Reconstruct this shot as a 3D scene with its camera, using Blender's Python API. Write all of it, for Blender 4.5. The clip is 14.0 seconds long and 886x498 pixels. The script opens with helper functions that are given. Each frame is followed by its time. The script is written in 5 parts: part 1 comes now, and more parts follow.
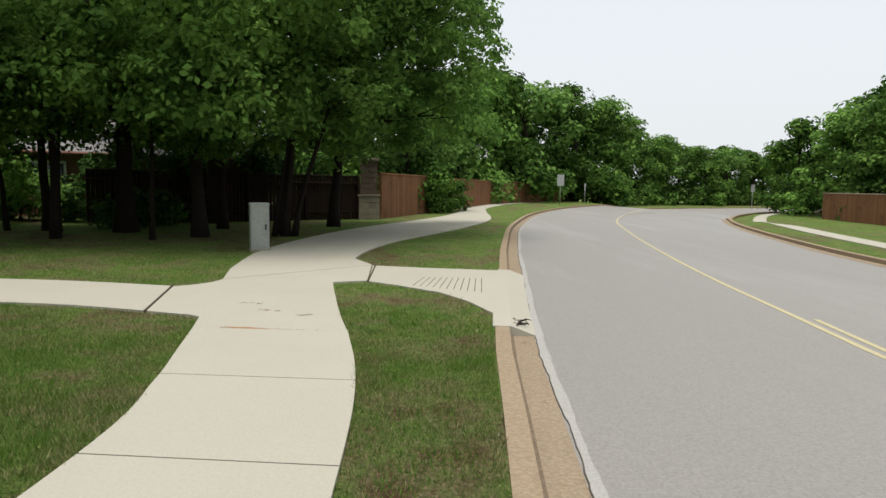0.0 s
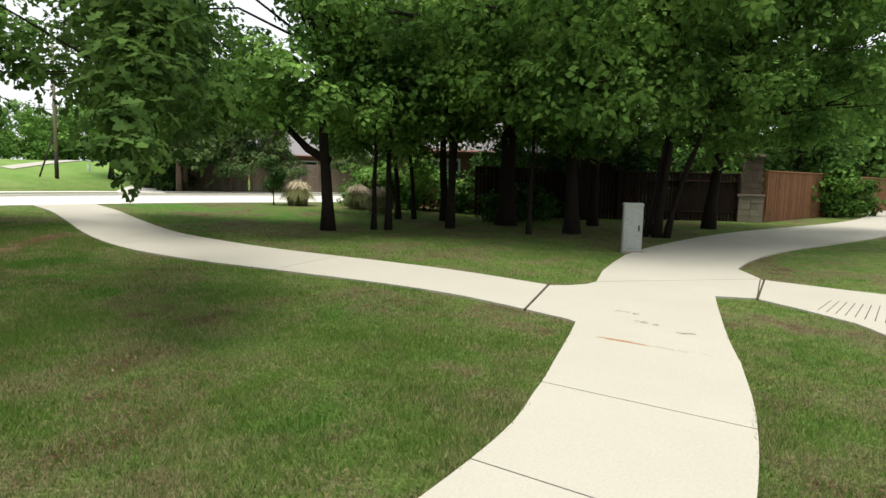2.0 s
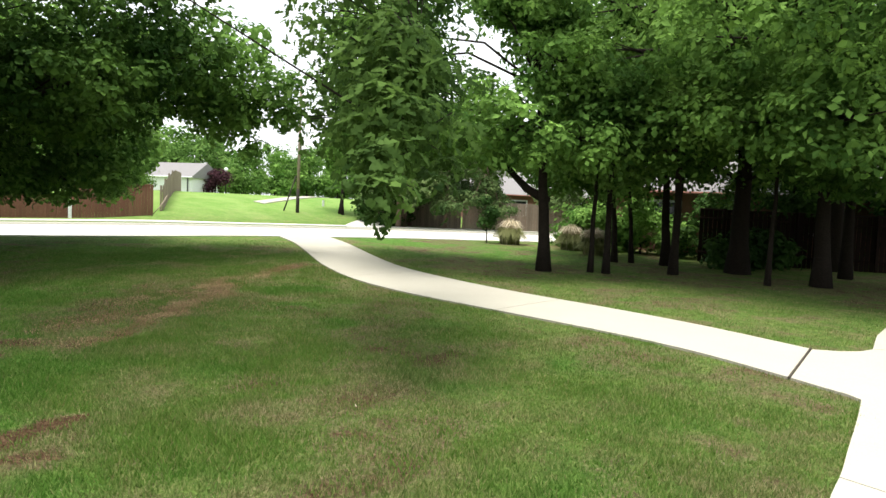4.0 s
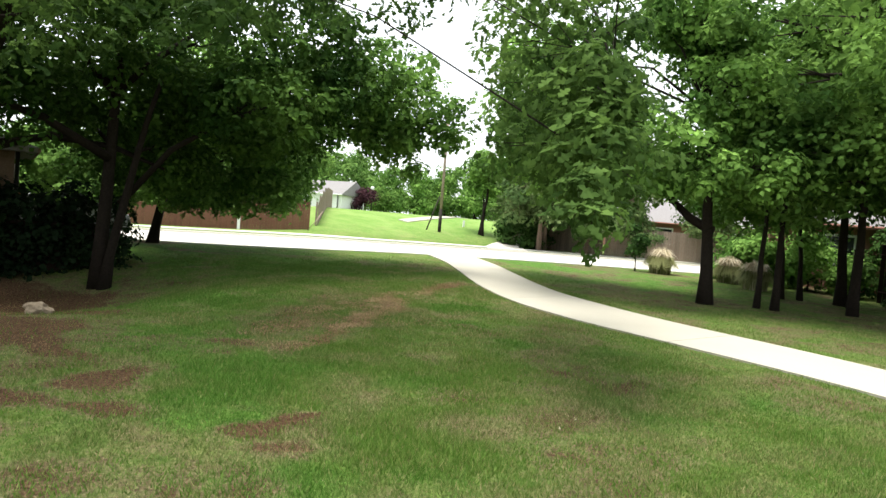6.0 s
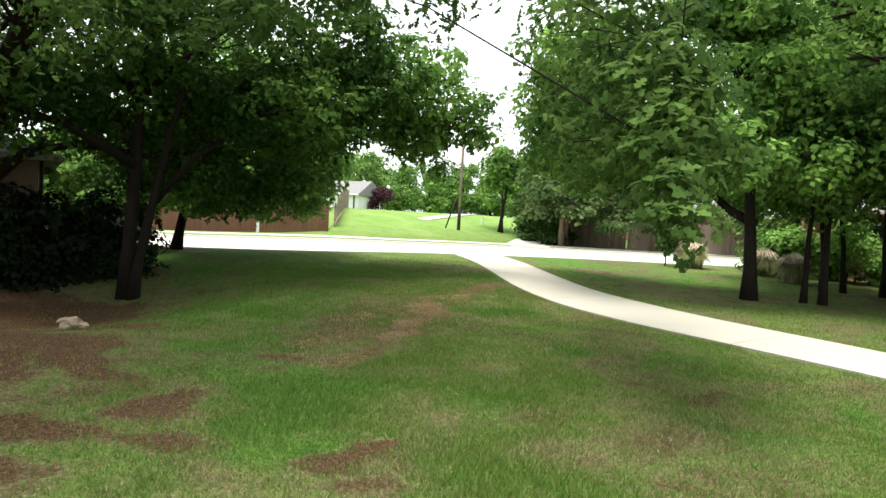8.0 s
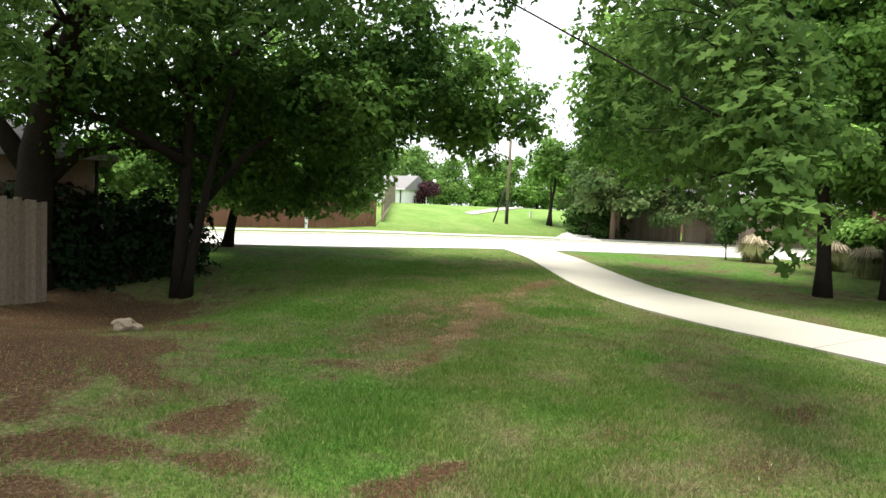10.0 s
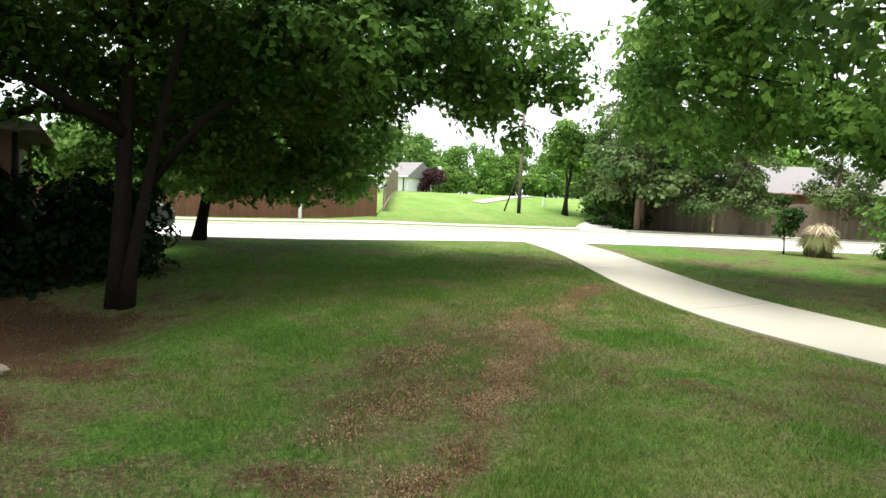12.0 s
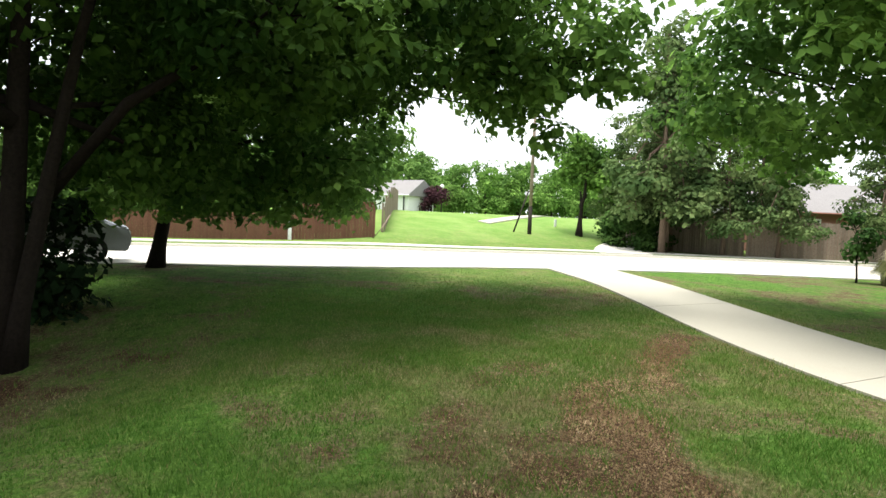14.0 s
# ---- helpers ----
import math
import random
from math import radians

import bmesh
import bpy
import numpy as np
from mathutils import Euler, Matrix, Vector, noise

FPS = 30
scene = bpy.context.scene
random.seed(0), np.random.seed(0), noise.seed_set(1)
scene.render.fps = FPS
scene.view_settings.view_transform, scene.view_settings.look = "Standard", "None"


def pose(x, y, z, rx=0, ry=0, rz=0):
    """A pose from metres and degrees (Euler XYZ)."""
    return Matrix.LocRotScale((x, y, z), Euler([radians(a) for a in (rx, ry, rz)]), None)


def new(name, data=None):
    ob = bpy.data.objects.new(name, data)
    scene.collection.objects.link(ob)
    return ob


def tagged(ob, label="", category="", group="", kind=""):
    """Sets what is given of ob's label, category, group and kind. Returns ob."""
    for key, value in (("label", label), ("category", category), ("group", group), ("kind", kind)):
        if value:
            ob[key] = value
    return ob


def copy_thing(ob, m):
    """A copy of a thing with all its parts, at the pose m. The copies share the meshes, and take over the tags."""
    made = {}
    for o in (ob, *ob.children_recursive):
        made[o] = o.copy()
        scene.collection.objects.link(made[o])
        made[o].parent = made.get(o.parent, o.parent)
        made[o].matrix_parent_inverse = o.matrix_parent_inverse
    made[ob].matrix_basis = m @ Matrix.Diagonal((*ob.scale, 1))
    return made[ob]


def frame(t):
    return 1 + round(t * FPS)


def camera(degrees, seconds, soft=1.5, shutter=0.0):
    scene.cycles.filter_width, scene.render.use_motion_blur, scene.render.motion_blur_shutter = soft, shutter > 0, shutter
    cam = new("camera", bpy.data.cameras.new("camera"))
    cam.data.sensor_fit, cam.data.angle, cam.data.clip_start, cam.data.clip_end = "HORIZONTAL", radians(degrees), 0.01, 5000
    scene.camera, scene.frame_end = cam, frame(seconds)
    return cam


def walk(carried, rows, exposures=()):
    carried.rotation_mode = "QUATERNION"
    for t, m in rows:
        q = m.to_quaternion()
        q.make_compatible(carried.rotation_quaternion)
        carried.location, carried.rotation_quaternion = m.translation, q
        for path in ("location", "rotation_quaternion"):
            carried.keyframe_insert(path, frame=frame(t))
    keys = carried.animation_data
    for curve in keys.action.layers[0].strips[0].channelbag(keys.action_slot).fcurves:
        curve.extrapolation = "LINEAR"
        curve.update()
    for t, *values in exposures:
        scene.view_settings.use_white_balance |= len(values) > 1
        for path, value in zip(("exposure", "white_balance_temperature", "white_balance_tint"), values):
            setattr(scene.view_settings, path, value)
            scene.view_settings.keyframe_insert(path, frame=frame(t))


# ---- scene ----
cam = camera(67.83, 14.0)
PATH = [
    (0.0, pose(0.000, -0.000, 1.488, 84.55, -0.78, -0.00)),
    (0.5, pose(-0.063, 0.029, 1.567, 84.18, -2.17, 7.40)),
    (1.0, pose(-0.138, 0.083, 1.587, 83.97, -2.04, 15.13)),
    (1.5, pose(-0.237, 0.195, 1.580, 83.57, -1.75, 22.82)),
    (2.0, pose(-0.325, 0.329, 1.592, 83.48, -1.42, 30.83)),
    (2.5, pose(-0.432, 0.442, 1.576, 84.15, -1.92, 38.65)),
    (3.0, pose(-0.566, 0.479, 1.589, 84.13, -2.40, 45.55)),
    (3.5, pose(-0.720, 0.469, 1.589, 85.45, -2.52, 46.54)),
    (4.0, pose(-0.853, 0.401, 1.601, 86.26, -2.48, 48.37)),
    (6.5, pose(-1.222, -0.373, 1.594, 87.42, -4.45, 60.88)),
    (7.0, pose(-1.386, -0.451, 1.595, 87.35, -3.91, 60.86)),
    (7.5, pose(-1.557, -0.452, 1.610, 86.85, -3.47, 59.61)),
    (8.0, pose(-1.763, -0.443, 1.632, 87.13, -3.14, 60.65)),
    (8.5, pose(-1.889, -0.499, 1.640, 87.14, -3.08, 63.43)),
    (11.0, pose(-3.219, 0.006, 1.690, 86.03, -2.33, 64.60)),
    (11.5, pose(-4.346, 0.434, 1.590, 85.75, -2.25, 64.69)),
    (12.0, pose(-5.413, 0.839, 1.530, 85.50, -2.42, 64.75)),
    (12.5, pose(-6.239, 1.153, 1.495, 85.88, -2.50, 64.40)),
    (13.0, pose(-7.039, 1.456, 1.470, 86.90, -2.50, 64.25)),
    (13.5, pose(-7.802, 1.746, 1.465, 87.68, -2.50, 64.25)),
    (14.0, pose(-8.466, 1.998, 1.465, 87.28, -2.40, 64.70)),
]
# the clip's camera opens up as it turns from the pale road into the shade
walk(cam, PATH, exposures=[(0.0, 0.02), (1.0, 0.16), (2.0, 0.46), (3.0, 0.84), (4.2, 1.02), (6.3, 1.14), (8.7, 1.14), (11.0, 1.18), (14.0, 1.14)])

# ---------------------------------------------------------------- light
SUN_TURN, SUN_UP = radians(200), radians(79)
world = bpy.data.worlds.new("sky")
scene.world = world
world.use_nodes = True
wn = world.node_tree.nodes
wl = world.node_tree.links
sky = wn.new("ShaderNodeTexSky")
sky.sky_type, sky.sun_disc, sky.sun_elevation, sky.sun_rotation = "NISHITA", False, SUN_UP, SUN_TURN
sky.air_density, sky.dust_density, sky.ozone_density = 1.0, 6.0, 1.0
cloud = wn.new("ShaderNodeMix")
cloud.data_type = "RGBA"
cloud.inputs["Factor"].default_value = 0.75
cloud.inputs["B"].default_value = (10.3, 10.75, 11.0, 1)
wl.new(sky.outputs[0], cloud.inputs["A"])
wl.new(cloud.outputs["Result"], wn["Background"].inputs["Color"])
wn["Background"].inputs["Strength"].default_value = 0.10
sun = new("sun", bpy.data.lights.new("sun", "SUN"))
sun.data.energy, sun.data.angle, sun.data.color = 3.0, radians(30), (1.0, 0.95, 0.87)
sun.matrix_world = Matrix.Translation((0, 0, 60)) @ Vector((-math.sin(SUN_TURN) * math.cos(SUN_UP), -math.cos(SUN_TURN) * math.cos(SUN_UP), -math.sin(SUN_UP))).to_track_quat("-Z", "Y").to_matrix().to_4x4()


# ---------------------------------------------------------------- materials
def shader(name):
    m = bpy.data.materials.new(name)
    m.use_nodes = True
    return m, m.node_tree.nodes, m.node_tree.links, m.node_tree.nodes["Principled BSDF"]


def noise_node(n, l, coords, scale, detail=4.0, rough=0.6):
    t = n.new("ShaderNodeTexNoise")
    t.inputs["Scale"].default_value, t.inputs["Detail"].default_value, t.inputs["Roughness"].default_value = scale, detail, rough
    l.new(coords, t.inputs["Vector"])
    return t.outputs["Fac"]


def ramp(n, l, fac, stops):
    r = n.new("ShaderNodeValToRGB")
    r.color_ramp.elements[0].position, r.color_ramp.elements[0].color = stops[0][0], (*stops[0][1], 1)
    r.color_ramp.elements[1].position, r.color_ramp.elements[1].color = stops[-1][0], (*stops[-1][1], 1)
    for p, c in stops[1:-1]:
        e = r.color_ramp.elements.new(p)
        e.color = (*c, 1)
    l.new(fac, r.inputs[0])
    return r.outputs[0]


def blend(n, l, fac, a, b, kind="MIX"):
    m = n.new("ShaderNodeMix")
    m.data_type, m.blend_type = "RGBA", kind
    for v, s in ((fac, m.inputs["Factor"]), (a, m.inputs["A"]), (b, m.inputs["B"])):
        if hasattr(v, "links"):
            l.new(v, s)
        else:
            s.default_value = v if not isinstance(v, tuple) else (*v, 1)
    return m.outputs["Result"]


def place_of(n):
    return n.new("ShaderNodeNewGeometry").outputs["Position"]


def mat(name, a, b, big=0.6, fine=12.0, rough=0.85, bump=0.2, metal=0.0, island=0.0, spots=None, along=1.0, grain=0.55):
    """A surface that wanders between two colours at two scales, with fine relief."""
    m, n, l, p = shader(name)
    co = wide = place_of(n)
    if along != 1.0:
        k = n.new("ShaderNodeVectorMath")
        k.operation = "MULTIPLY"
        k.inputs[1].default_value = (1, along, 1)
        l.new(co, k.inputs[0])
        wide = k.outputs[0]
    c = blend(n, l, noise_node(n, l, wide, big), a, b)
    f = noise_node(n, l, co, fine, 6, 0.7)
    c = blend(n, l, grain, c, ramp(n, l, f, [(0.25, tuple(v * 0.55 for v in a)), (0.75, tuple(min(1, v * 1.35) for v in b))]))
    if spots:
        c = blend(n, l, ramp(n, l, noise_node(n, l, wide, spots[1], 5, 0.75), [(spots[2], (0, 0, 0)), (spots[2] + 0.12, (1, 1, 1))]), c, spots[0])
    if island:
        r = n.new("ShaderNodeObjectInfo").outputs["Random"]
        k = n.new("ShaderNodeMapRange")
        k.inputs["To Min"].default_value, k.inputs["To Max"].default_value = 1 - island, 1 + island
        l.new(r, k.inputs["Value"])
        g = n.new("ShaderNodeVectorMath")
        g.operation = "SCALE"
        l.new(c, g.inputs[0])
        l.new(k.outputs[0], g.inputs["Scale"])
        c = g.outputs[0]
    l.new(c, p.inputs["Base Color"])
    p.inputs["Roughness"].default_value, p.inputs["Metallic"].default_value = rough, metal
    p.inputs["Specular IOR Level"].default_value = 0.12 if rough >= 0.84 else 0.5
    if bump:
        bm = n.new("ShaderNodeBump")
        bm.inputs["Strength"].default_value, bm.inputs["Distance"].default_value = bump, 0.02
        l.new(f, bm.inputs["Height"])
        l.new(bm.outputs[0], p.inputs["Normal"])
    return m


def leaf_mat(name, dark, light, trans=0.2):
    """Leaves: each one its own green, light passing through."""
    m, n, l, p = shader(name)
    g = n.new("ShaderNodeNewGeometry")
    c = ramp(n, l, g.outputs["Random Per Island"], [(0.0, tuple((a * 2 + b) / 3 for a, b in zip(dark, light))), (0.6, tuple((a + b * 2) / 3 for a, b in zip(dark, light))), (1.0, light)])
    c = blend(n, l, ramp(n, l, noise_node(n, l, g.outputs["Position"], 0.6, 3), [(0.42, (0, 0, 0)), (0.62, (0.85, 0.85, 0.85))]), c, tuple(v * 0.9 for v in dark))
    r = n.new("ShaderNodeObjectInfo").outputs["Random"]
    k = n.new("ShaderNodeHueSaturation")
    q = n.new("ShaderNodeMapRange")
    q.inputs["To Min"].default_value, q.inputs["To Max"].default_value = 0.8, 1.2
    l.new(r, q.inputs["Value"])
    l.new(q.outputs[0], k.inputs["Value"])
    l.new(c, k.inputs["Color"])
    l.new(k.outputs[0], p.inputs["Base Color"])
    p.inputs["Roughness"].default_value, p.inputs["Specular IOR Level"].default_value = 0.65, 0.05
    tr = n.new("ShaderNodeBsdfTranslucent")
    l.new(k.outputs[0], tr.inputs["Color"])
    mx = n.new("ShaderNodeMixShader")
    mx.inputs[0].default_value = trans
    l.new(p.outputs[0], mx.inputs[1])
    l.new(tr.outputs[0], mx.inputs[2])
    l.new(mx.outputs[0], n["Material Output"].inputs["Surface"])
    return m


def lawn_mat():
    """Mown grass over red-brown soil: olive turf, lush drifts, straw, and worn patches where the ground is bare."""
    m, n, l, p = shader("lawn")
    co = place_of(n)
    f = noise_node(n, l, co, 26, 8, 0.75)
    tuft = noise_node(n, l, co, 5.5, 5, 0.7)
    g = ramp(n, l, noise_node(n, l, co, 1.1, 6, 0.7), [(0.34, (0.062, 0.150, 0.020)), (0.5, (0.125, 0.180, 0.042)), (0.64, (0.22, 0.195, 0.092))])
    g = blend(n, l, 0.5, g, ramp(n, l, f, [(0.34, (0.024, 0.05, 0.012)), (0.52, (0.10, 0.165, 0.04)), (0.7, (0.30, 0.30, 0.13))]))
    lush = ramp(n, l, f, [(0.34, (0.026, 0.066, 0.012)), (0.52, (0.080, 0.175, 0.028)), (0.7, (0.17, 0.28, 0.07))])
    d = ramp(n, l, f, [(0.3, (0.032, 0.019, 0.011)), (0.5, (0.080, 0.048, 0.027)), (0.75, (0.25, 0.165, 0.095))])
    v = n.new("ShaderNodeVertexColor")
    v.layer_name = "worn"
    bare = n.new("ShaderNodeSeparateColor")
    l.new(v.outputs["Color"], bare.inputs[0])

    def broken(value, scale, by, base):
        k = n.new("ShaderNodeMath")
        k.operation = "MULTIPLY_ADD"
        l.new(noise_node(n, l, co, scale, 8, 0.75), k.inputs[0])
        k.inputs[1].default_value, k.inputs[2].default_value = by, base
        t = n.new("ShaderNodeMath")
        l.new(k.outputs[0], t.inputs[0])
        l.new(value, t.inputs[1])
        return t.outputs[0]
    s = broken(bare.outputs[0], 2.2, 1.9, -1.08)
    u = broken(bare.outputs[1], 1.7, 1.8, -1.0)
    g = blend(n, l, ramp(n, l, u, [(0.25, (0, 0, 0)), (0.6, (0.95, 0.95, 0.95))]), g, lush)
    g = blend(n, l, 1.0, g, ramp(n, l, tuft, [(0.34, (0.55, 0.58, 0.55)), (0.5, (1, 1, 1)), (0.68, (1.3, 1.28, 1.2))]), "MULTIPLY")
    # past the street the green is lightened, painting the field as sunlit
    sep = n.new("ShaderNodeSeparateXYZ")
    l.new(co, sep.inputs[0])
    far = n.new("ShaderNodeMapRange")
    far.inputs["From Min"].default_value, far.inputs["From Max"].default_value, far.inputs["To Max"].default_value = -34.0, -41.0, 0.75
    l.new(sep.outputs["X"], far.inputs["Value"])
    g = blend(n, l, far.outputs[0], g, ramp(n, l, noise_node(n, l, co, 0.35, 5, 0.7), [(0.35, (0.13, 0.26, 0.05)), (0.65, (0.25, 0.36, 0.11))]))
    straw = ramp(n, l, f, [(0.34, (0.055, 0.046, 0.024)), (0.52, (0.150, 0.122, 0.068)), (0.7, (0.36, 0.29, 0.18))])
    c = blend(n, l, ramp(n, l, s, [(0.04, (0, 0, 0)), (0.42, (0.85, 0.85, 0.85))]), g, straw)
    c = blend(n, l, ramp(n, l, s, [(0.36, (0, 0, 0)), (0.62, (1, 1, 1))]), c, d)
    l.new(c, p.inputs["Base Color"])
    p.inputs["Roughness"].default_value, p.inputs["Specular IOR Level"].default_value = 0.95, 0.06
    b = n.new("ShaderNodeBump")
    b.inputs["Strength"].default_value, b.inputs["Distance"].default_value = 0.8, 0.05
    l.new(f, b.inputs["Height"])
    b2 = n.new("ShaderNodeBump")
    b2.inputs["Strength"].default_value, b2.inputs["Distance"].default_value = 0.6, 0.12
    l.new(tuft, b2.inputs["Height"])
    l.new(b.outputs[0], b2.inputs["Normal"])
    l.new(b2.outputs[0], p.inputs["Normal"])
    return m


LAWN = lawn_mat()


def blade_mat():
    """Grass blades: fresh green to straw, in drifts."""
    m, n, l, p = shader("grass_blade")
    g = n.new("ShaderNodeNewGeometry")
    fresh = ramp(n, l, g.outputs["Random Per Island"], [(0.0, (0.07, 0.155, 0.022)), (0.6, (0.115, 0.205, 0.036)), (0.9, (0.19, 0.245, 0.065)), (1.0, (0.28, 0.24, 0.115))])
    dry = ramp(n, l, g.outputs["Random Per Island"], [(0.0, (0.085, 0.14, 0.034)), (0.45, (0.170, 0.180, 0.066)), (1.0, (0.37, 0.325, 0.175))])
    where = ramp(n, l, noise_node(n, l, g.outputs["Position"], 0.8, 5, 0.7), [(0.45, (0, 0, 0)), (0.60, (1, 1, 1))])
    c = blend(n, l, where, fresh, dry)
    v = n.new("ShaderNodeVertexColor")
    v.layer_name = "lush"
    deep = ramp(n, l, g.outputs["Random Per Island"], [(0.0, (0.050, 0.125, 0.016)), (0.6, (0.095, 0.205, 0.032)), (0.92, (0.17, 0.28, 0.065)), (1.0, (0.27, 0.25, 0.11))])
    c = blend(n, l, v.outputs["Color"], c, deep)
    l.new(c, p.inputs["Base Color"])
    p.inputs["Roughness"].default_value, p.inputs["Specular IOR Level"].default_value = 0.6, 0.08
    tr = n.new("ShaderNodeBsdfTranslucent")
    l.new(c, tr.inputs["Color"])
    mx = n.new("ShaderNodeMixShader")
    mx.inputs[0].default_value = 0.35
    l.new(p.outputs[0], mx.inputs[1])
    l.new(tr.outputs[0], mx.inputs[2])
    l.new(mx.outputs[0], n["Material Output"].inputs["Surface"])
    return m


BLADE = blade_mat()
PALE_EDGE = mat("pale_road_edge", (0.29, 0.285, 0.27), (0.38, 0.37, 0.35), 1.0, 60, 0.9, 0.2)
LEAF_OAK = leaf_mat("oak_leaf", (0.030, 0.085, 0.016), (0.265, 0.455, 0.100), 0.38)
# the oak green again, colour darkened for limbs seen backlit
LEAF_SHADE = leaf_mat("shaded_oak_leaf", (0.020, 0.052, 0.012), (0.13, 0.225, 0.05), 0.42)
# leaf green taken darker, carrying the left canopy's shade in its colour
LEAF_DIM = leaf_mat("dimmed_leaf", (0.018, 0.055, 0.010), (0.125, 0.235, 0.042), 0.24)
# behind the grove this dark green also holds the deep shade
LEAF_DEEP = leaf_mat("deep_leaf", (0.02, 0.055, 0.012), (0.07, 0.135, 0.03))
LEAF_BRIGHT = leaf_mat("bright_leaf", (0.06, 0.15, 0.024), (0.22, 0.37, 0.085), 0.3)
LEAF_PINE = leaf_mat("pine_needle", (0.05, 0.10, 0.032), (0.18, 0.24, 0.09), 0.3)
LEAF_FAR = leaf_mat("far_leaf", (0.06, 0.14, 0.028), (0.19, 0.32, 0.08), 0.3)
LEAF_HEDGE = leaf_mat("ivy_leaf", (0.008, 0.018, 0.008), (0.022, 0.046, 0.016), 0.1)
LEAF_RED = leaf_mat("plum_leaf", (0.03, 0.012, 0.016), (0.09, 0.04, 0.05), 0.1)
STRAW = leaf_mat("pampas_plume", (0.58, 0.50, 0.35), (0.80, 0.72, 0.56), 0.4)
REED = leaf_mat("pampas_blade", (0.20, 0.23, 0.09), (0.40, 0.40, 0.19), 0.4)
DRY_STRAW = leaf_mat("dry_straw", (0.26, 0.165, 0.085), (0.60, 0.46, 0.28), 0.2)
LITTER = leaf_mat("dead_leaf", (0.12, 0.068, 0.034), (0.36, 0.25, 0.14), 0.1)
CONCRETE = mat("pale_concrete", (0.355, 0.337, 0.278), (0.42, 0.402, 0.34), 0.8, 60, 0.9, 0.03, spots=((0.40, 0.33, 0.24), 2.2, 0.68), grain=0.22)
STREET = mat("street_concrete", (0.52, 0.50, 0.45), (0.62, 0.60, 0.54), 0.5, 30, 0.9, 0.08)
ASPHALT = mat("worn_asphalt", (0.180, 0.173, 0.160), (0.275, 0.264, 0.246), 0.3, 48, 0.65, 0.3, spots=((0.262, 0.253, 0.238), 0.25, 0.5), along=0.12, grain=0.5)
KERB = mat("tan_kerb", (0.22, 0.165, 0.11), (0.33, 0.26, 0.18), 1.2, 38, 0.9, 0.3, spots=((0.22, 0.15, 0.09), 3.0, 0.6))
GUTTER = mat("stained_gutter", (0.19, 0.145, 0.10), (0.32, 0.255, 0.18), 1.2, 38, 0.9, 0.3, spots=((0.17, 0.115, 0.07), 3.0, 0.6))
YELLOW = mat("worn_yellow_paint", (0.40, 0.345, 0.19), (0.46, 0.405, 0.25), 2.0, 50, 0.8, 0.1, spots=((0.30, 0.28, 0.24), 6.0, 0.56))
DARK_JOINT = mat("joint_filler", (0.05, 0.042, 0.034), (0.09, 0.075, 0.06), 3, 40, 0.95, 0.2)
# brown of the dirt smears, also the painted shade below the kerb
DIRT_SHADE = mat("dirt_and_kerb_shade", (0.115, 0.088, 0.064), (0.20, 0.155, 0.11), 2.5, 30, 0.95, 0.2)
RUST = mat("rust_clay", (0.25, 0.13, 0.065), (0.36, 0.21, 0.12), 6, 40, 0.95, 0.3)
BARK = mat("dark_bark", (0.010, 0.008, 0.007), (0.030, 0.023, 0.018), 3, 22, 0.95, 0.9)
BARK_PINE = mat("pine_bark", (0.13, 0.09, 0.065), (0.22, 0.16, 0.12), 3, 18, 0.95, 0.8)
WOOD_RED = mat("red_cedar", (0.145, 0.066, 0.032), (0.235, 0.115, 0.060), 1.1, 14, 0.85, 0.25, island=0.16, spots=((0.085, 0.042, 0.026), 0.9, 0.56))
# near-black boards, with the shade around them put into the brown
WOOD_DARK = mat("shade_darkened_board", (0.012, 0.007, 0.006), (0.024, 0.013, 0.010), 1.5, 14, 0.85, 0.25, island=0.2)
WOOD_GREY = mat("weathered_board", (0.19, 0.145, 0.11), (0.29, 0.235, 0.185), 1.2, 16, 0.9, 0.3, island=0.2)
WOOD_BROWN = mat("brown_board", (0.12, 0.055, 0.036), (0.165, 0.082, 0.056), 1.2, 16, 0.9, 0.25, island=0.1)
POLE_WOOD = mat("pole_wood", (0.22, 0.175, 0.135), (0.33, 0.27, 0.21), 2, 20, 0.9, 0.4)
POLE_TAR = mat("tarred_wood", (0.025, 0.022, 0.02), (0.05, 0.043, 0.036), 2, 20, 0.9, 0.4)
STONE = mat("limestone", (0.21, 0.175, 0.135), (0.31, 0.27, 0.215), 3, 25, 0.9, 0.4, island=0.12)
STONE_DARK = mat("pillar_stone", (0.075, 0.058, 0.043), (0.13, 0.105, 0.08), 3, 25, 0.9, 0.5, island=0.12)
BRICK = mat("tan_brick", (0.15, 0.10, 0.072), (0.24, 0.165, 0.12), 3, 30, 0.9, 0.3, island=0.2)
BRICK_RED = mat("red_brick", (0.22, 0.10, 0.078), (0.30, 0.15, 0.118), 3, 30, 0.9, 0.3)
SHINGLE = mat("grey_shingle", (0.17, 0.165, 0.165), (0.26, 0.25, 0.25), 2, 30, 0.9, 0.4)
WHITE = mat("white_siding", (0.72, 0.73, 0.74), (0.8, 0.8, 0.8), 1, 20, 0.7, 0.05)
BOX_PAINT = mat("chalky_green_paint", (0.28, 0.305, 0.28), (0.37, 0.39, 0.355), 3, 35, 0.6, 0.1, spots=((0.22, 0.17, 0.12), 5, 0.66))
METAL = mat("galvanised", (0.45, 0.45, 0.45), (0.55, 0.55, 0.55), 4, 30, 0.45, 0.05, metal=0.9)
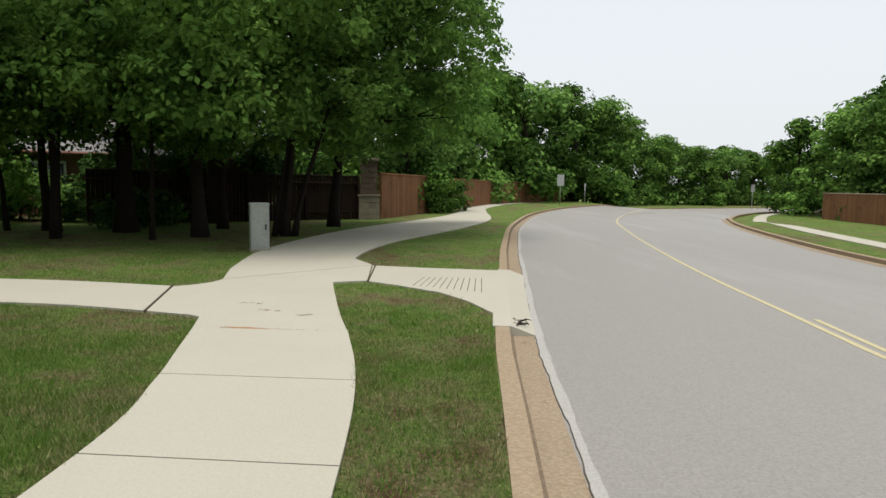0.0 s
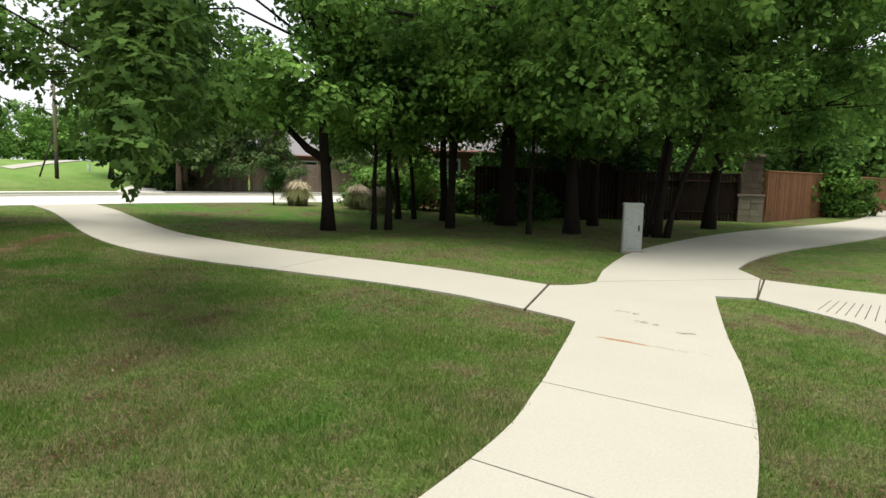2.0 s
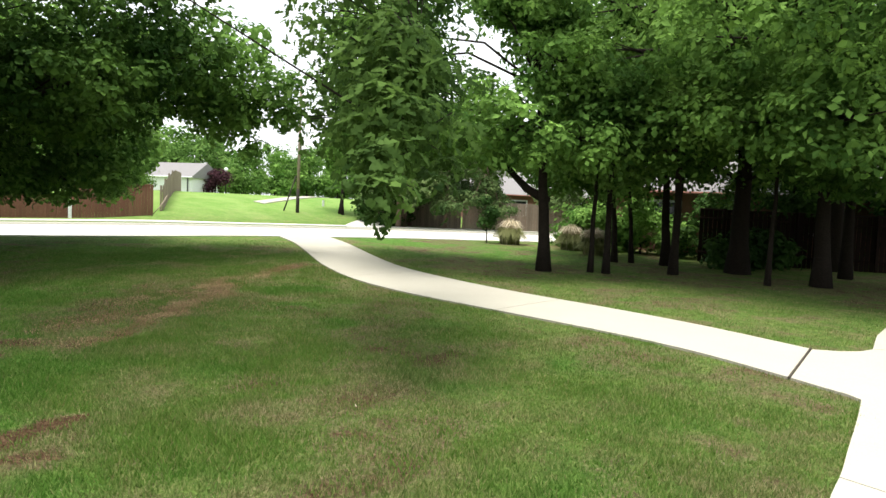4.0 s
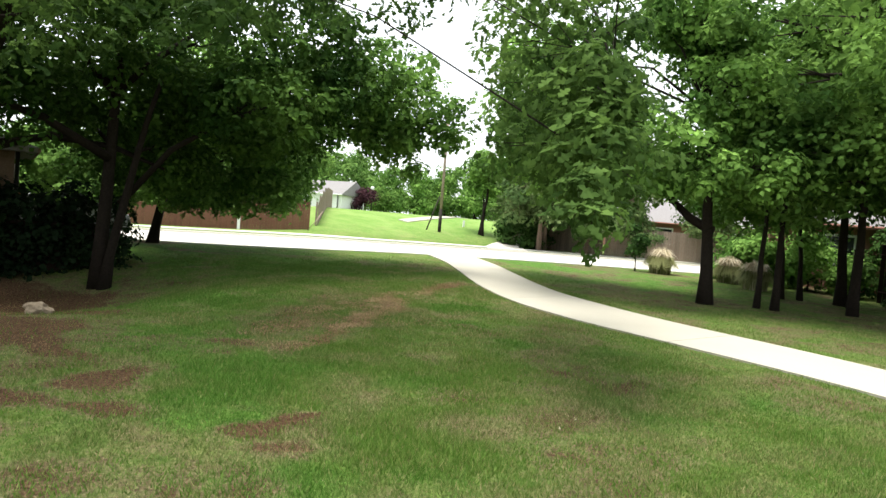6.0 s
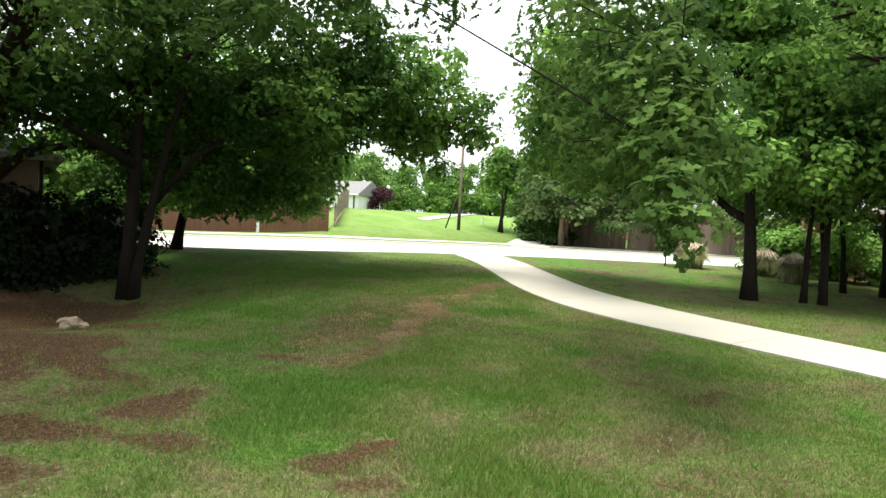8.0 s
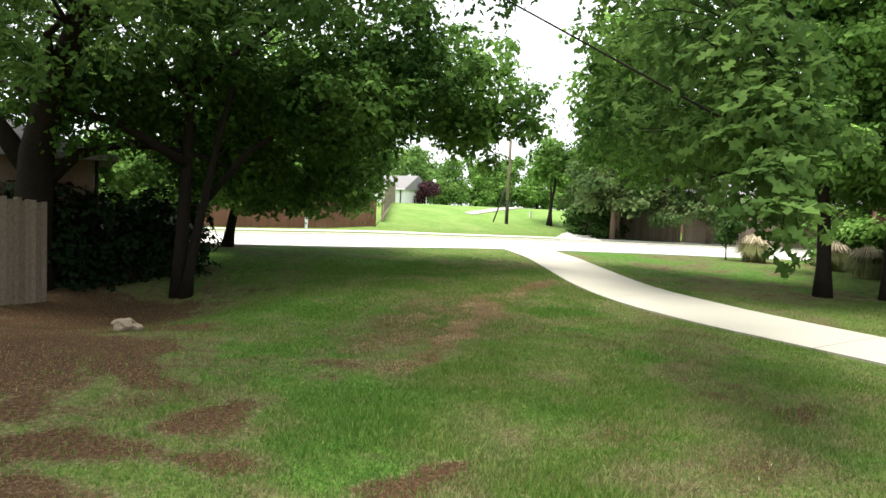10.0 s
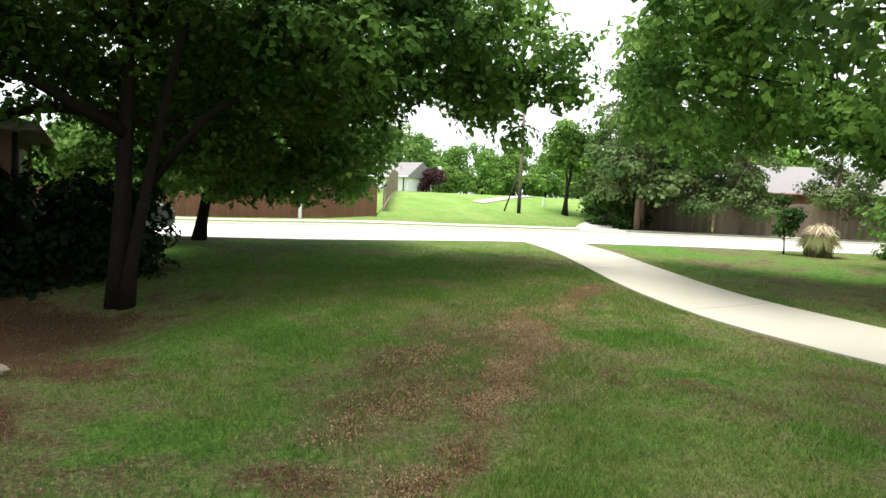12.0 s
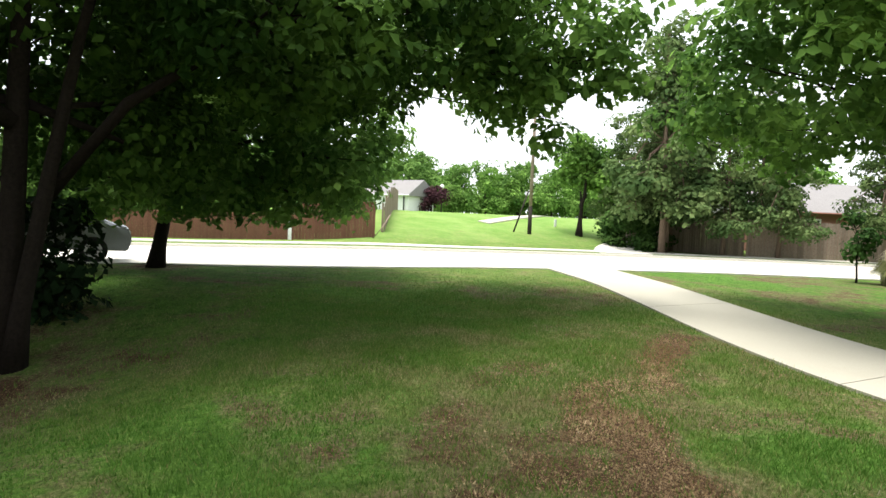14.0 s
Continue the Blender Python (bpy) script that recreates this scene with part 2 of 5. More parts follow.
BLACK = mat("black_paint", (0.02, 0.02, 0.02), (0.03, 0.03, 0.03), 4, 30, 0.5, 0.05)
SILVER = mat("silver_car_paint", (0.33, 0.34, 0.36), (0.37, 0.38, 0.40), 2, 60, 0.25, 0.0, metal=0.6)
RUBBER = mat("tyre_rubber", (0.02, 0.02, 0.02), (0.035, 0.035, 0.035), 4, 40, 0.9, 0.2)
GLASS = mat("dark_glass", (0.02, 0.025, 0.03), (0.03, 0.035, 0.04), 4, 40, 0.08, 0.0)
ROCK = mat("field_stone", (0.19, 0.15, 0.105), (0.30, 0.245, 0.18), 4, 20, 0.95, 0.8)
GLOBE = mat("milk_glass", (0.8, 0.8, 0.78), (0.85, 0.85, 0.83), 4, 40, 0.3, 0.0)


# ---------------------------------------------------------------- building blocks
def mesh_of(name, verts, faces, material, smooth=False):
    me = bpy.data.meshes.new(name)
    me.from_pydata(verts, [], faces)
    me.materials.append(material)
    if smooth:
        me.polygons.foreach_set("use_smooth", [True] * len(me.polygons))
    me.update()
    return me


def put(name, me, parent=None, at=None, label="", category="", group="", kind=""):
    ob = new(name, me)
    if parent is not None:
        ob.parent = parent
    if at is not None:
        ob.matrix_basis = at
    return tagged(ob, label, category, group, kind)


def part(name, bm, material, parent, label=""):
    me = bpy.data.meshes.new(name)
    bm.to_mesh(me)
    bm.free()
    me.materials.append(material)
    return put(name, me, parent, label=label)


def thing(name, x, y, z, turn=0.0, label="", category="", group=""):
    ob = new(name)
    ob.matrix_basis = pose(x, y, z, 0, 0, turn)
    return tagged(ob, label, category, group)


def box(sx, sy, sz, at=(0, 0, 0), bevel=0.0, bm=None):
    """A box standing on at."""
    bm = bm or bmesh.new()
    r = bmesh.ops.create_cube(bm, size=1, matrix=Matrix.Translation((at[0], at[1], at[2] + sz / 2)) @ Matrix.Diagonal((sx, sy, sz, 1)))
    if bevel:
        es = {e for v in r["verts"] for e in v.link_edges}
        bmesh.ops.bevel(bm, geom=list(es), offset=bevel, segments=2, affect="EDGES")
    return bm


def tube(points, radii, sides=8, bm=None):
    """A tapered tube along points."""
    bm = bm or bmesh.new()
    rings = []
    for i, p in enumerate(points):
        p = Vector(p)
        d = (Vector(points[min(i + 1, len(points) - 1)]) - Vector(points[max(i - 1, 0)])).normalized()
        a = d.orthogonal().normalized()
        b = d.cross(a)
        rings.append([bm.verts.new(p + (a * math.cos(2 * math.pi * k / sides) + b * math.sin(2 * math.pi * k / sides)) * radii[i]) for k in range(sides)])
    for r, s in zip(rings, rings[1:]):
        off = min(range(sides), key=lambda o: (r[0].co - s[o].co).length)
        for k in range(sides):
            bm.faces.new((r[k], r[(k + 1) % sides], s[(k + 1 + off) % sides], s[(k + off) % sides])).smooth = True
    bm.faces.new(rings[0][::-1])
    bm.faces.new(rings[-1])
    return bm


def smoothstep(t):
    t = np.clip(t, 0, 1)
    return t * t * (3 - 2 * t)


def ground_z(x, y):
    """The lie of the land: flat by the road, a hollow under the garden tree, a grassy rise past the side street."""
    x, y = np.asarray(x, float), np.asarray(y, float)
    z = (0.1 + 0.1 * smoothstep((y - 4) / 8)) * smoothstep((-x - 9) / 11)
    z = z - 0.85 * np.exp(-(((x + 16.5) / 4.0) ** 2 + ((y + 0.6) / 3.0) ** 2))
    z = z + 1.65 * smoothstep((-x - 34.2) / 14) * smoothstep((y - 9) / 6)
    z = z - 0.5 * smoothstep((x - 14.5) / 5)
    return z


def gz(x, y):
    return float(ground_z(x, y))


def curve(points, count):
    """count points spread evenly along a smooth line through points."""
    p = np.array(points, float)
    q = np.vstack([2 * p[0] - p[1], p, 2 * p[-1] - p[-2]])
    out = []
    for i in range(len(p) - 1):
        a, b, c, d = q[i:i + 4]
        for t in np.linspace(0, 1, 12, endpoint=False):
            out.append(0.5 * (2 * b + (c - a) * t + (2 * a - 5 * b + 4 * c - d) * t * t + (3 * b - a - 3 * c + d) * t ** 3))
    out = np.array(out + [p[-1]])
    s = np.r_[0, np.cumsum(np.hypot(*np.diff(out, axis=0).T))]
    u = np.linspace(0, s[-1], count)
    return np.c_[np.interp(u, s, out[:, 0]), np.interp(u, s, out[:, 1])]


def offset(line, d):
    """A line moved d to its right."""
    t = np.gradient(line, axis=0)
    t /= np.hypot(t[:, 0], t[:, 1])[:, None]
    return line + d * np.c_[t[:, 1], -t[:, 0]]


def strip(left, right, lift, deep=0.15):
    """A slab between two lines on the land: top and side walls."""
    n = len(left)
    v, f = [], []
    for k, (a, b) in enumerate(zip(left, right)):
        for p in (a, b):
            z = gz(p[0], p[1]) + lift
            v += [(p[0], p[1], z), (p[0], p[1], z - deep)]
    for i in range(n - 1):
        a, b = 4 * i, 4 * i + 4
        f += [(a, a + 2, b + 2, b), (a, b, b + 1, a + 1), (a + 2, a + 3, b + 3, b + 2)]
    f += [(0, 1, 3, 2), (4 * n - 4, 4 * n - 2, 4 * n - 1, 4 * n - 3)]
    return v, f


def inside(poly, x, y):
    r = np.zeros(np.shape(x), bool)
    j = len(poly) - 1
    for i in range(len(poly)):
        (xi, yi), (xj, yj) = poly[i], poly[j]
        if yi != yj:
            r ^= ((yi > y) != (yj > y)) & (x < (xj - xi) * (y - yi) / (yj - yi) + xi)
        j = i
    return r


# ---------------------------------------------------------------- lines of the plan
ROAD_L = curve([(0.7, -90), (0.4, -30), (0.32, 0), (0.38, 3), (0.48, 5.5), (0.64, 7.7), (1.05, 12), (1.6, 17.6), (2.9, 27.4), (5.8, 40.6), (10.8, 54), (18, 65), (30, 74), (50, 81), (90, 85)], 150)
ROAD_R = curve([(8.9, -90), (8.8, -30), (8.8, 0), (8.95, 4), (9.1, 7), (9.35, 10), (9.83, 14.5), (10.5, 18.5), (12.2, 25.7), (14.4, 32.7), (19.0, 43.5), (25.4, 55.2), (34, 64.5), (50, 72.4), (92, 77)], 150)
MID = curve([(4.4, -90), (4.2, -30), (4.1, 0), (4.24, 5), (4.58, 8.5), (4.98, 12.2), (5.78, 17.6), (6.9, 24), (8.5, 31.8), (11.2, 40), (15.6, 50), (21.9, 60), (32, 69.3), (50, 76.7), (91, 81)], 150)
SIDE_N = curve([(-27, -70), (-25.8, -20), (-25.3, 0), (-25.0, 2.8), (-24.2, 6.5), (-23.25, 12), (-21.9, 17.4), (-20.2, 21), (-18.8, 25), (-16.5, 33), (-12, 46), (-4, 66)], 90)
SIDE_F = curve([(-37, -70), (-35.5, -20), (-34.3, 3), (-33, 10.3), (-31.9, 14.5), (-31.2, 19), (-29.1, 25), (-26, 31), (-22, 41), (-17, 53), (-9, 72)], 90)
ROAD_POLY = [tuple(p) for p in offset(ROAD_L, 0.08)] + [tuple(p) for p in offset(ROAD_R, -0.08)[::-1]]
SIDE_POLY = [tuple(p) for p in offset(SIDE_F, 0.06)] + [tuple(p) for p in offset(SIDE_N, -0.06)[::-1]]
PATH_L = curve([(-2.3, -30), (-2.15, -8), (-2.02, 0), (-1.95, 3.44), (-2.12, 4.76), (-2.3, 5.6), (-2.52, 6.58)], 240)
PATH_R = curve([(-0.6, -30), (-0.45, -8), (-0.44, 0), (-0.52, 3.3), (-0.66, 5.0), (-0.93, 6.48)], 240)
BRANCH_N = curve([(-3.38, 7.42), (-4.6, 7.75), (-6, 7.85), (-8, 7.8), (-10, 7.75), (-12, 7.95), (-14.2, 8.6), (-17, 9.75), (-20, 11), (-23.1, 12.1)], 60)
BRANCH_F = curve([(-3.82, 9.25), (-5.4, 9.6), (-7, 9.75), (-9, 9.8), (-11.2, 9.95), (-13.5, 10.3), (-16.5, 11.4), (-19.5, 12.7), (-22.9, 14.1)], 60)
FWD_L = curve([(-3.35, 10.0), (-3.75, 12), (-3.95, 15.5), (-3.0, 22), (-0.3, 31), (1.0, 38.5), (1.6, 47), (5, 60), (10, 70)], 50)
FWD_R = curve([(-1.27, 12.03), (-1.75, 13.2), (-1.25, 17.2), (0.9, 24), (2.2, 30), (2.55, 38), (3.2, 46), (6.3, 58.5), (11.2, 68.8)], 50)
WALK_R = offset(ROAD_R, 1.35)
JUNCTION = [(-2.525, 6.59), (-2.66, 7.14), (-2.8, 7.24), (-3.0, 7.3), (-3.37, 7.43), (-3.80, 9.24), (-3.55, 9.45), (-3.4, 9.7), (-3.35, 10.0), (-3.5, 11.2), (-1.5, 12.1), (-1.29, 12.02), (-1.15, 10.05), (-1.64, 9.85), (-1.5, 9.1), (-1.26, 7.9), (-1.1, 7.16), (-0.935, 6.49)]
RAMP = [(-1.27, 12.01), (-0.2, 11.75), (1.0, 11.55), (0.98, 11.3), (0.72, 8.5), (0.6, 7.6), (0.35, 8.35), (-0.02, 9.05), (-0.6, 9.6), (-1.13, 10.03)]
PAVED = [[tuple(p) for p in PATH_L] + [tuple(p) for p in PATH_R[::-1]], [tuple(p) for p in BRANCH_N] + [tuple(p) for p in BRANCH_F[::-1]],
         [tuple(p) for p in FWD_L] + [tuple(p) for p in FWD_R[::-1]], JUNCTION, RAMP, [tuple(p) for p in offset(ROAD_L, -0.02)] + [tuple(p) for p in offset(ROAD_R, 0.02)[::-1]],
         [tuple(p) for p in SIDE_F] + [tuple(p) for p in SIDE_N[::-1]]]
# bare soil: x, y, reach along, reach across, heading, how bare
WORN = [(-14.2, 7.5, 1.79, 0.36, 132, 1.25), (-12.0, 5.1, 2.1, 0.46, 143, 1.35), (-11.6, 4.4, 1.3, 0.45, 150, 0.85), (-10.1, 3.8, 1.9, 0.36, 141, 1.25), (-8.7, 2.5, 0.87, 0.36, 135, 1.05), (-8.8, 1.8, 0.6, 0.36, 76, 0.85),
        (-11.2, 3.3, 1.0, 0.5, 124, 0.9), (-10.0, 2.6, 1.2, 0.6, 130, 0.85), (-12.5, 4.2, 1.3, 0.5, 140, 0.85), (-13.6, 5.2, 1.0, 0.5, 140, 0.75), (-13.5, 6.8, 2.4, 0.4, 132, 1.05), (-15.4, -1.0, 3.6, 1.5, 4, 1.9), (-11.6, -1.5, 2.2, 0.95, 0, 1.7), (-12.8, 0.1, 1.6, 0.6, 20, 1.3), (-10.2, -0.5, 1.6, 0.6, 10, 1.25), (-8.8, -0.2, 0.9, 0.35, 20, 1.0), (-16.6, 0.1, 1.96, 0.86, 25, 1.6), (-9.6, -1.2, 1.4, 0.53, 8, 1.4),
        (-8.2, -1.1, 0.6, 0.34, 18, 1.25), (-7.3, 0.3, 0.59, 0.34, 176, 1.3), (-7.0, -0.5, 0.64, 0.45, 49, 1.3), (-6.3, 0.0, 0.44, 0.35, 24, 1.15), (-6.2, -0.9, 0.47, 0.29, 31, 1.3),
        (-5.8, 1.4, 0.53, 0.24, 124, 1.25), (-6.1, 2.1, 0.33, 0.23, 89, 0.7), (-6.1, 5.2, 0.67, 0.34, 97, 0.85), (-5.3, 1.4, 0.28, 0.17, 76, 0.95), (-6.0, 3.0, 0.56, 0.32, 87, 0.6),
        (-5.2, 2.9, 0.53, 0.29, 85, 0.6), (-7.5, 3.6, 0.59, 0.34, 88, 0.6), (-4.8, 3.2, 0.58, 0.23, 77, 0.65), (-16.6, 2.2, 1.1, 0.35, 26, 0.7), (-14.4, 4.0, 0.83, 0.63, 48, 0.55),
        (-5.2, 3.4, 0.71, 0.55, 23, 0.62), (-4.5, 4.2, 0.34, 0.33, 158, 0.5), (-6.6, 4.8, 0.93, 0.62, 42, 0.45), (-4.0, 2.2, 0.41, 0.28, 6, 0.7), (-3.4, 4.1, 0.26, 0.25, 101, 0.5), (-4.7, 3.0, 0.25, 0.19, 24, 0.85),
        (-13.3, 3.2, 1.3, 0.5, 30, 0.6), (-12.4, 1.6, 1.6, 0.4, 10, 0.5), (-24.6, 2.5, 1.2, 0.9, 0, 0.9), (-0.2, 16, 1.6, 0.5, 80, 0.5), (0.0, 6.0, 2.5, 0.25, 90, 0.5), (-3.3, 2.6, 1.0, 0.6, 40, 0.4), (-0.1, 4.4, 1.2, 0.3, 80, 0.5), (-4.6, 11.6, 2.2, 0.5, 0, 0.4)]
# lush drifts: x, y, reach, how green
LUSH = [(-9.2, 0.9, 1.2, 0.9), (-7.6, 1.3, 0.9, 0.9), (-6.3, 0.8, 0.7, 0.9), (-11.2, 6.2, 0.9, 0.9), (-9.6, 5.2, 0.6, 0.7), (-13.0, 2.0, 2.6, 0.75), (-18.5, 5.0, 4.5, 0.7), (-10.3, 2.2, 1.0, 0.6), (-8.1, 5.0, 0.6, 0.7), (-5.1, 4.3, 0.5, 0.6),
        (-6.6, 2.9, 0.5, 0.75), (-4.6, 1.2, 0.6, 0.7), (-5.0, 5.9, 0.5, 0.6), (-22.0, 4.0, 5.0, 0.7), (-16.0, 15.5, 4.0, 0.8), (-2.9, 3.4, 0.5, 0.5), (-20.5, 17.0, 4.0, 0.9), (-7.5, 6.2, 0.7, 0.5)]


def value_noise(x, y, cell, seed):
    """Smooth lattice noise, 0 to 1."""
    x, y = np.asarray(x) / cell, np.asarray(y) / cell
    i, j = np.floor(x), np.floor(y)
    u, v = x - i, y - j
    u, v = u * u * (3 - 2 * u), v * v * (3 - 2 * v)

    def dice(p, q):
        h = np.sin(p * 127.1 + q * 311.7 + seed * 74.7) * 43758.5453
        return h - np.floor(h)
    return (dice(i, j) * (1 - u) + dice(i + 1, j) * u) * (1 - v) + (dice(i, j + 1) * (1 - u) + dice(i + 1, j + 1) * u) * v


def worn(x, y):
    m = 0.45 * value_noise(x, y, 1.7, 1) + 0.33 * value_noise(x, y, 0.7, 2) + 0.22 * value_noise(x, y, 0.35, 3)
    w = 0.5 * smoothstep((m - 0.46) / 0.2) * smoothstep((x + 27) / 6)
    x, y = x + 0.55 * (value_noise(x, y, 0.8, 21) - 0.5) + 0.3 * (value_noise(x, y, 0.28, 23) - 0.5), y + 0.55 * (value_noise(x, y, 0.8, 22) - 0.5) + 0.3 * (value_noise(x, y, 0.28, 24) - 0.5)
    for cx, cy, a, b, h, k in WORN:
        c, s = math.cos(radians(h)), math.sin(radians(h))
        u, v = (x - cx) * c + (y - cy) * s, -(x - cx) * s + (y - cy) * c
        g = k * np.exp(-(u / a) ** 2 - (v / b) ** 2)
        w = np.maximum(w, g * (0.72 + 0.75 * (m - 0.25)))
    return np.clip(w, 0, 1)


def lush(x, y):
    m = 0.6 * value_noise(x, y, 0.9, 7) + 0.4 * value_noise(x, y, 0.3, 8)
    w = np.zeros(np.shape(x))
    for cx, cy, a, k in LUSH:
        w = np.maximum(w, k * np.exp(-((x - cx) ** 2 + (y - cy) ** 2) / a ** 2))
    return np.clip(w * (0.6 + 0.9 * m), 0, 1)


# ---------------------------------------------------------------- ground, roads and paths
def ground():
    def steps(lo, hi, fine, far):
        mid = list(np.arange(lo, hi, fine))
        d, a, b = fine, [], []
        p, q = lo, hi
        while p > -far or q < far:
            d *= 1.25
            p, q = p - d, q + d
            a.append(p), b.append(q)
        return np.array(a[::-1] + mid + b)
    xs, ys = steps(-36, 13, 0.35, 900), steps(-6, 33, 0.35, 900)
    xs, ys = np.unique(np.r_[xs, np.arange(-15.9, -3, 0.12)]), np.unique(np.r_[ys, np.arange(-2.9, 8, 0.12)])
    xs = np.unique(np.r_[xs, np.arange(0.1, 3.2, 0.1), np.arange(-26, -22.5, 0.1)])
    gx, gy = np.meshgrid(xs, ys)
    z = ground_z(gx, gy)
    for poly in (ROAD_POLY, SIDE_POLY):
        z = np.where(inside(poly, gx, gy), z - 0.4, z)
    nx, ny = len(xs), len(ys)
    idx = np.arange(nx * ny).reshape(ny, nx)
    faces = np.stack([idx[:-1, :-1], idx[:-1, 1:], idx[1:, 1:], idx[1:, :-1]], -1).reshape(-1, 4).tolist()
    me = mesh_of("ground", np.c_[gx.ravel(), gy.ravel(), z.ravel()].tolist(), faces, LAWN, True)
    w = worn(gx.ravel(), gy.ravel())
    layer = me.color_attributes.new("worn", "FLOAT_COLOR", "POINT")
    layer.data.foreach_set("color", np.c_[w, lush(gx.ravel(), gy.ravel()), w, w].ravel().astype(np.float32))
    put("ground", me, label="mown grass lawn with bare reddish soil patches", category="ground", kind="structure")


ground()


def slab_run(name, left, right, cuts, lift, material, label):
    """A walk poured in slabs, with open joints between them."""
    root = tagged(new(name), label, "pavement", kind="structure")
    n = len(left)
    edges = [0] + sorted(cuts) + [n - 1]
    for a, b in zip(edges, edges[1:]):
        la, ra = left[a:b + 1].copy(), right[a:b + 1].copy()
        if a > 0:
            for line in (la, ra):
                d = line[1] - line[0]
                line[0] += d / np.hypot(*d) * 0.014
        v, f = strip(la, ra, lift)
        put("slab", mesh_of("slab", v, f, material), root)
    return root


def cut_list(line, every):
    s = np.r_[0, np.cumsum(np.hypot(*np.diff(line, axis=0).T))]
    out, k = [], every
    for i in range(1, len(line) - 1):
        if s[i] >= k:
            out.append(i)
            k = s[i] + every
    return out


walk_main = slab_run("footpath", PATH_L, PATH_R, [int(np.argmin(abs(PATH_L[:, 1] - y))) for y in np.arange(5.0, -29, -1.6)], 0.03, CONCRETE, "pale concrete footpath in poured slabs with grassy edges")
walk_side = slab_run("footpath", BRANCH_N, BRANCH_F, cut_list(BRANCH_N, 4.5), 0.03, CONCRETE, "pale concrete footpath that runs down to the side street")
walk_fwd = slab_run("footpath", FWD_L, FWD_R, cut_list(FWD_L, 5.0), 0.03, CONCRETE, "winding concrete footpath beside the fence")


def flat_piece(name, poly, lift, material, parent=None, label="", kind=""):
    v = [(x, y, gz(x, y) + lift) for x, y in poly] + [(x, y, gz(x, y) + lift - 0.12) for x, y in poly]
    n = len(poly)
    f = [tuple(range(n)), *[(i, (i + 1) % n, n + (i + 1) % n, n + i) for i in range(n)]]
    me = mesh_of(name, v, f, material)
    bm = bmesh.new()
    bm.from_mesh(me)
    bmesh.ops.recalc_face_normals(bm, faces=bm.faces)
    bm.to_mesh(me)
    bm.free()
    return put(name, me, parent, label=label, category="pavement" if kind else "", kind=kind)


flat_piece("pavement", JUNCTION, 0.026, CONCRETE, None, "stained concrete junction of three footpaths", "structure")
ramp_root = flat_piece("pavement", RAMP, 0.022, CONCRETE, None, "concrete kerb ramp with cut grooves", "structure")
for k in range(11):
    u = k / 10
    a, b = (-0.28 + 0.92 * u, 10.55 - 0.05 * u), (-0.42 + 0.98 * u, 9.65 - 0.55 * u)
    bm = tube([(*a, 0.018), (*b, 0.018)], [0.007, 0.007], 4)
    part("groove", bm, DARK_JOINT, ramp_root)
for a, b in (((-3.38, 7.40), (-3.83, 9.28)), ((-1.13, 10.0), (-1.22, 12.02))):
    part("expansion_joint", tube([(*a, 0.025), (*b, 0.025)], [0.015, 0.015], 5), DARK_JOINT, ramp_root)
bm = bmesh.new()
rng = random.Random(5)
for k in range(30):
    t = k / 29
    x, y = -2.25 + 0.85 * t, 6.60 - 0.06 * t + rng.uniform(-0.02, 0.02)
    q = 0.028 * math.sin(math.pi * min(1, t * 1.6)) * (1 if t < 0.62 else 0.5) + 0.008
    bmesh.ops.create_icosphere(bm, subdivisions=1, radius=q, matrix=Matrix.Translation((x, y, 0.027)) @ Matrix.Diagonal((2.0, 0.8, 0.12, 1)))
part("clay_smear", bm, RUST, ramp_root, "rusty clay washed along the slab joint")
for sx, sy, reach in ((-2.35, 8.0, 0.16), (-2.0, 7.55, 0.12), (-1.55, 7.3, 0.08)):
    bm = bmesh.new()
    for k in range(14):
        bmesh.ops.create_icosphere(bm, subdivisions=1, radius=rng.uniform(0.006, 0.02), matrix=Matrix.Translation((sx + rng.uniform(-reach, reach), sy + rng.uniform(-0.06, 0.06), 0.0265)) @ Matrix.Diagonal((1.8, 0.8, 0.06, 1)))
    part("dirt_smear", bm, DIRT_SHADE, ramp_root, "dried brown dirt on the concrete")


def road_strip(name, left, right, lift, material, label, deep=0.2):
    v, f = strip(left, right, lift, deep)
    return put(name, mesh_of(name, v, f, material), label=label, category="road", kind="structure")


road_strip("road", offset(ROAD_L, 0.4), offset(ROAD_R, -0.42), -0.09, ASPHALT, "pale worn asphalt road with a double yellow line")
road_strip("gutter", offset(ROAD_L, 0.13), offset(ROAD_L, 0.415), -0.085, GUTTER, "rust-stained concrete gutter strip")
road_strip("kerb", ROAD_L, offset(ROAD_L, 0.15), 0.012, KERB, "stained concrete kerb beside the grass", 0.25)
# thin dark strip painting the shade of the kerb face
road_strip("gutter_dirt", offset(ROAD_L[50:100], 0.152), offset(ROAD_L[50:100], 0.195), -0.081, DIRT_SHADE, "dark line painted as shade along the foot of the kerb", 0.005)
road_strip("gutter", offset(ROAD_R, -0.435), offset(ROAD_R, -0.13), -0.085, GUTTER, "rust-stained concrete gutter strip")
road_strip("kerb", offset(ROAD_R, -0.15), ROAD_R, 0.012, KERB, "stained concrete kerb beside the grass", 0.25)
lip = curve([(0.58, 6.9), (0.66, 7.9), (0.85, 10), (1.03, 11.7)], 12)
rows = [[(x, y, gz(x, y) + z) for (x, y), z in zip((a, a, b, c, c), (-0.2, 0.019, 0.017, -0.078, -0.2))] for a, b, c in zip(offset(lip, -0.03), offset(lip, 0.17), offset(lip, 0.43))]
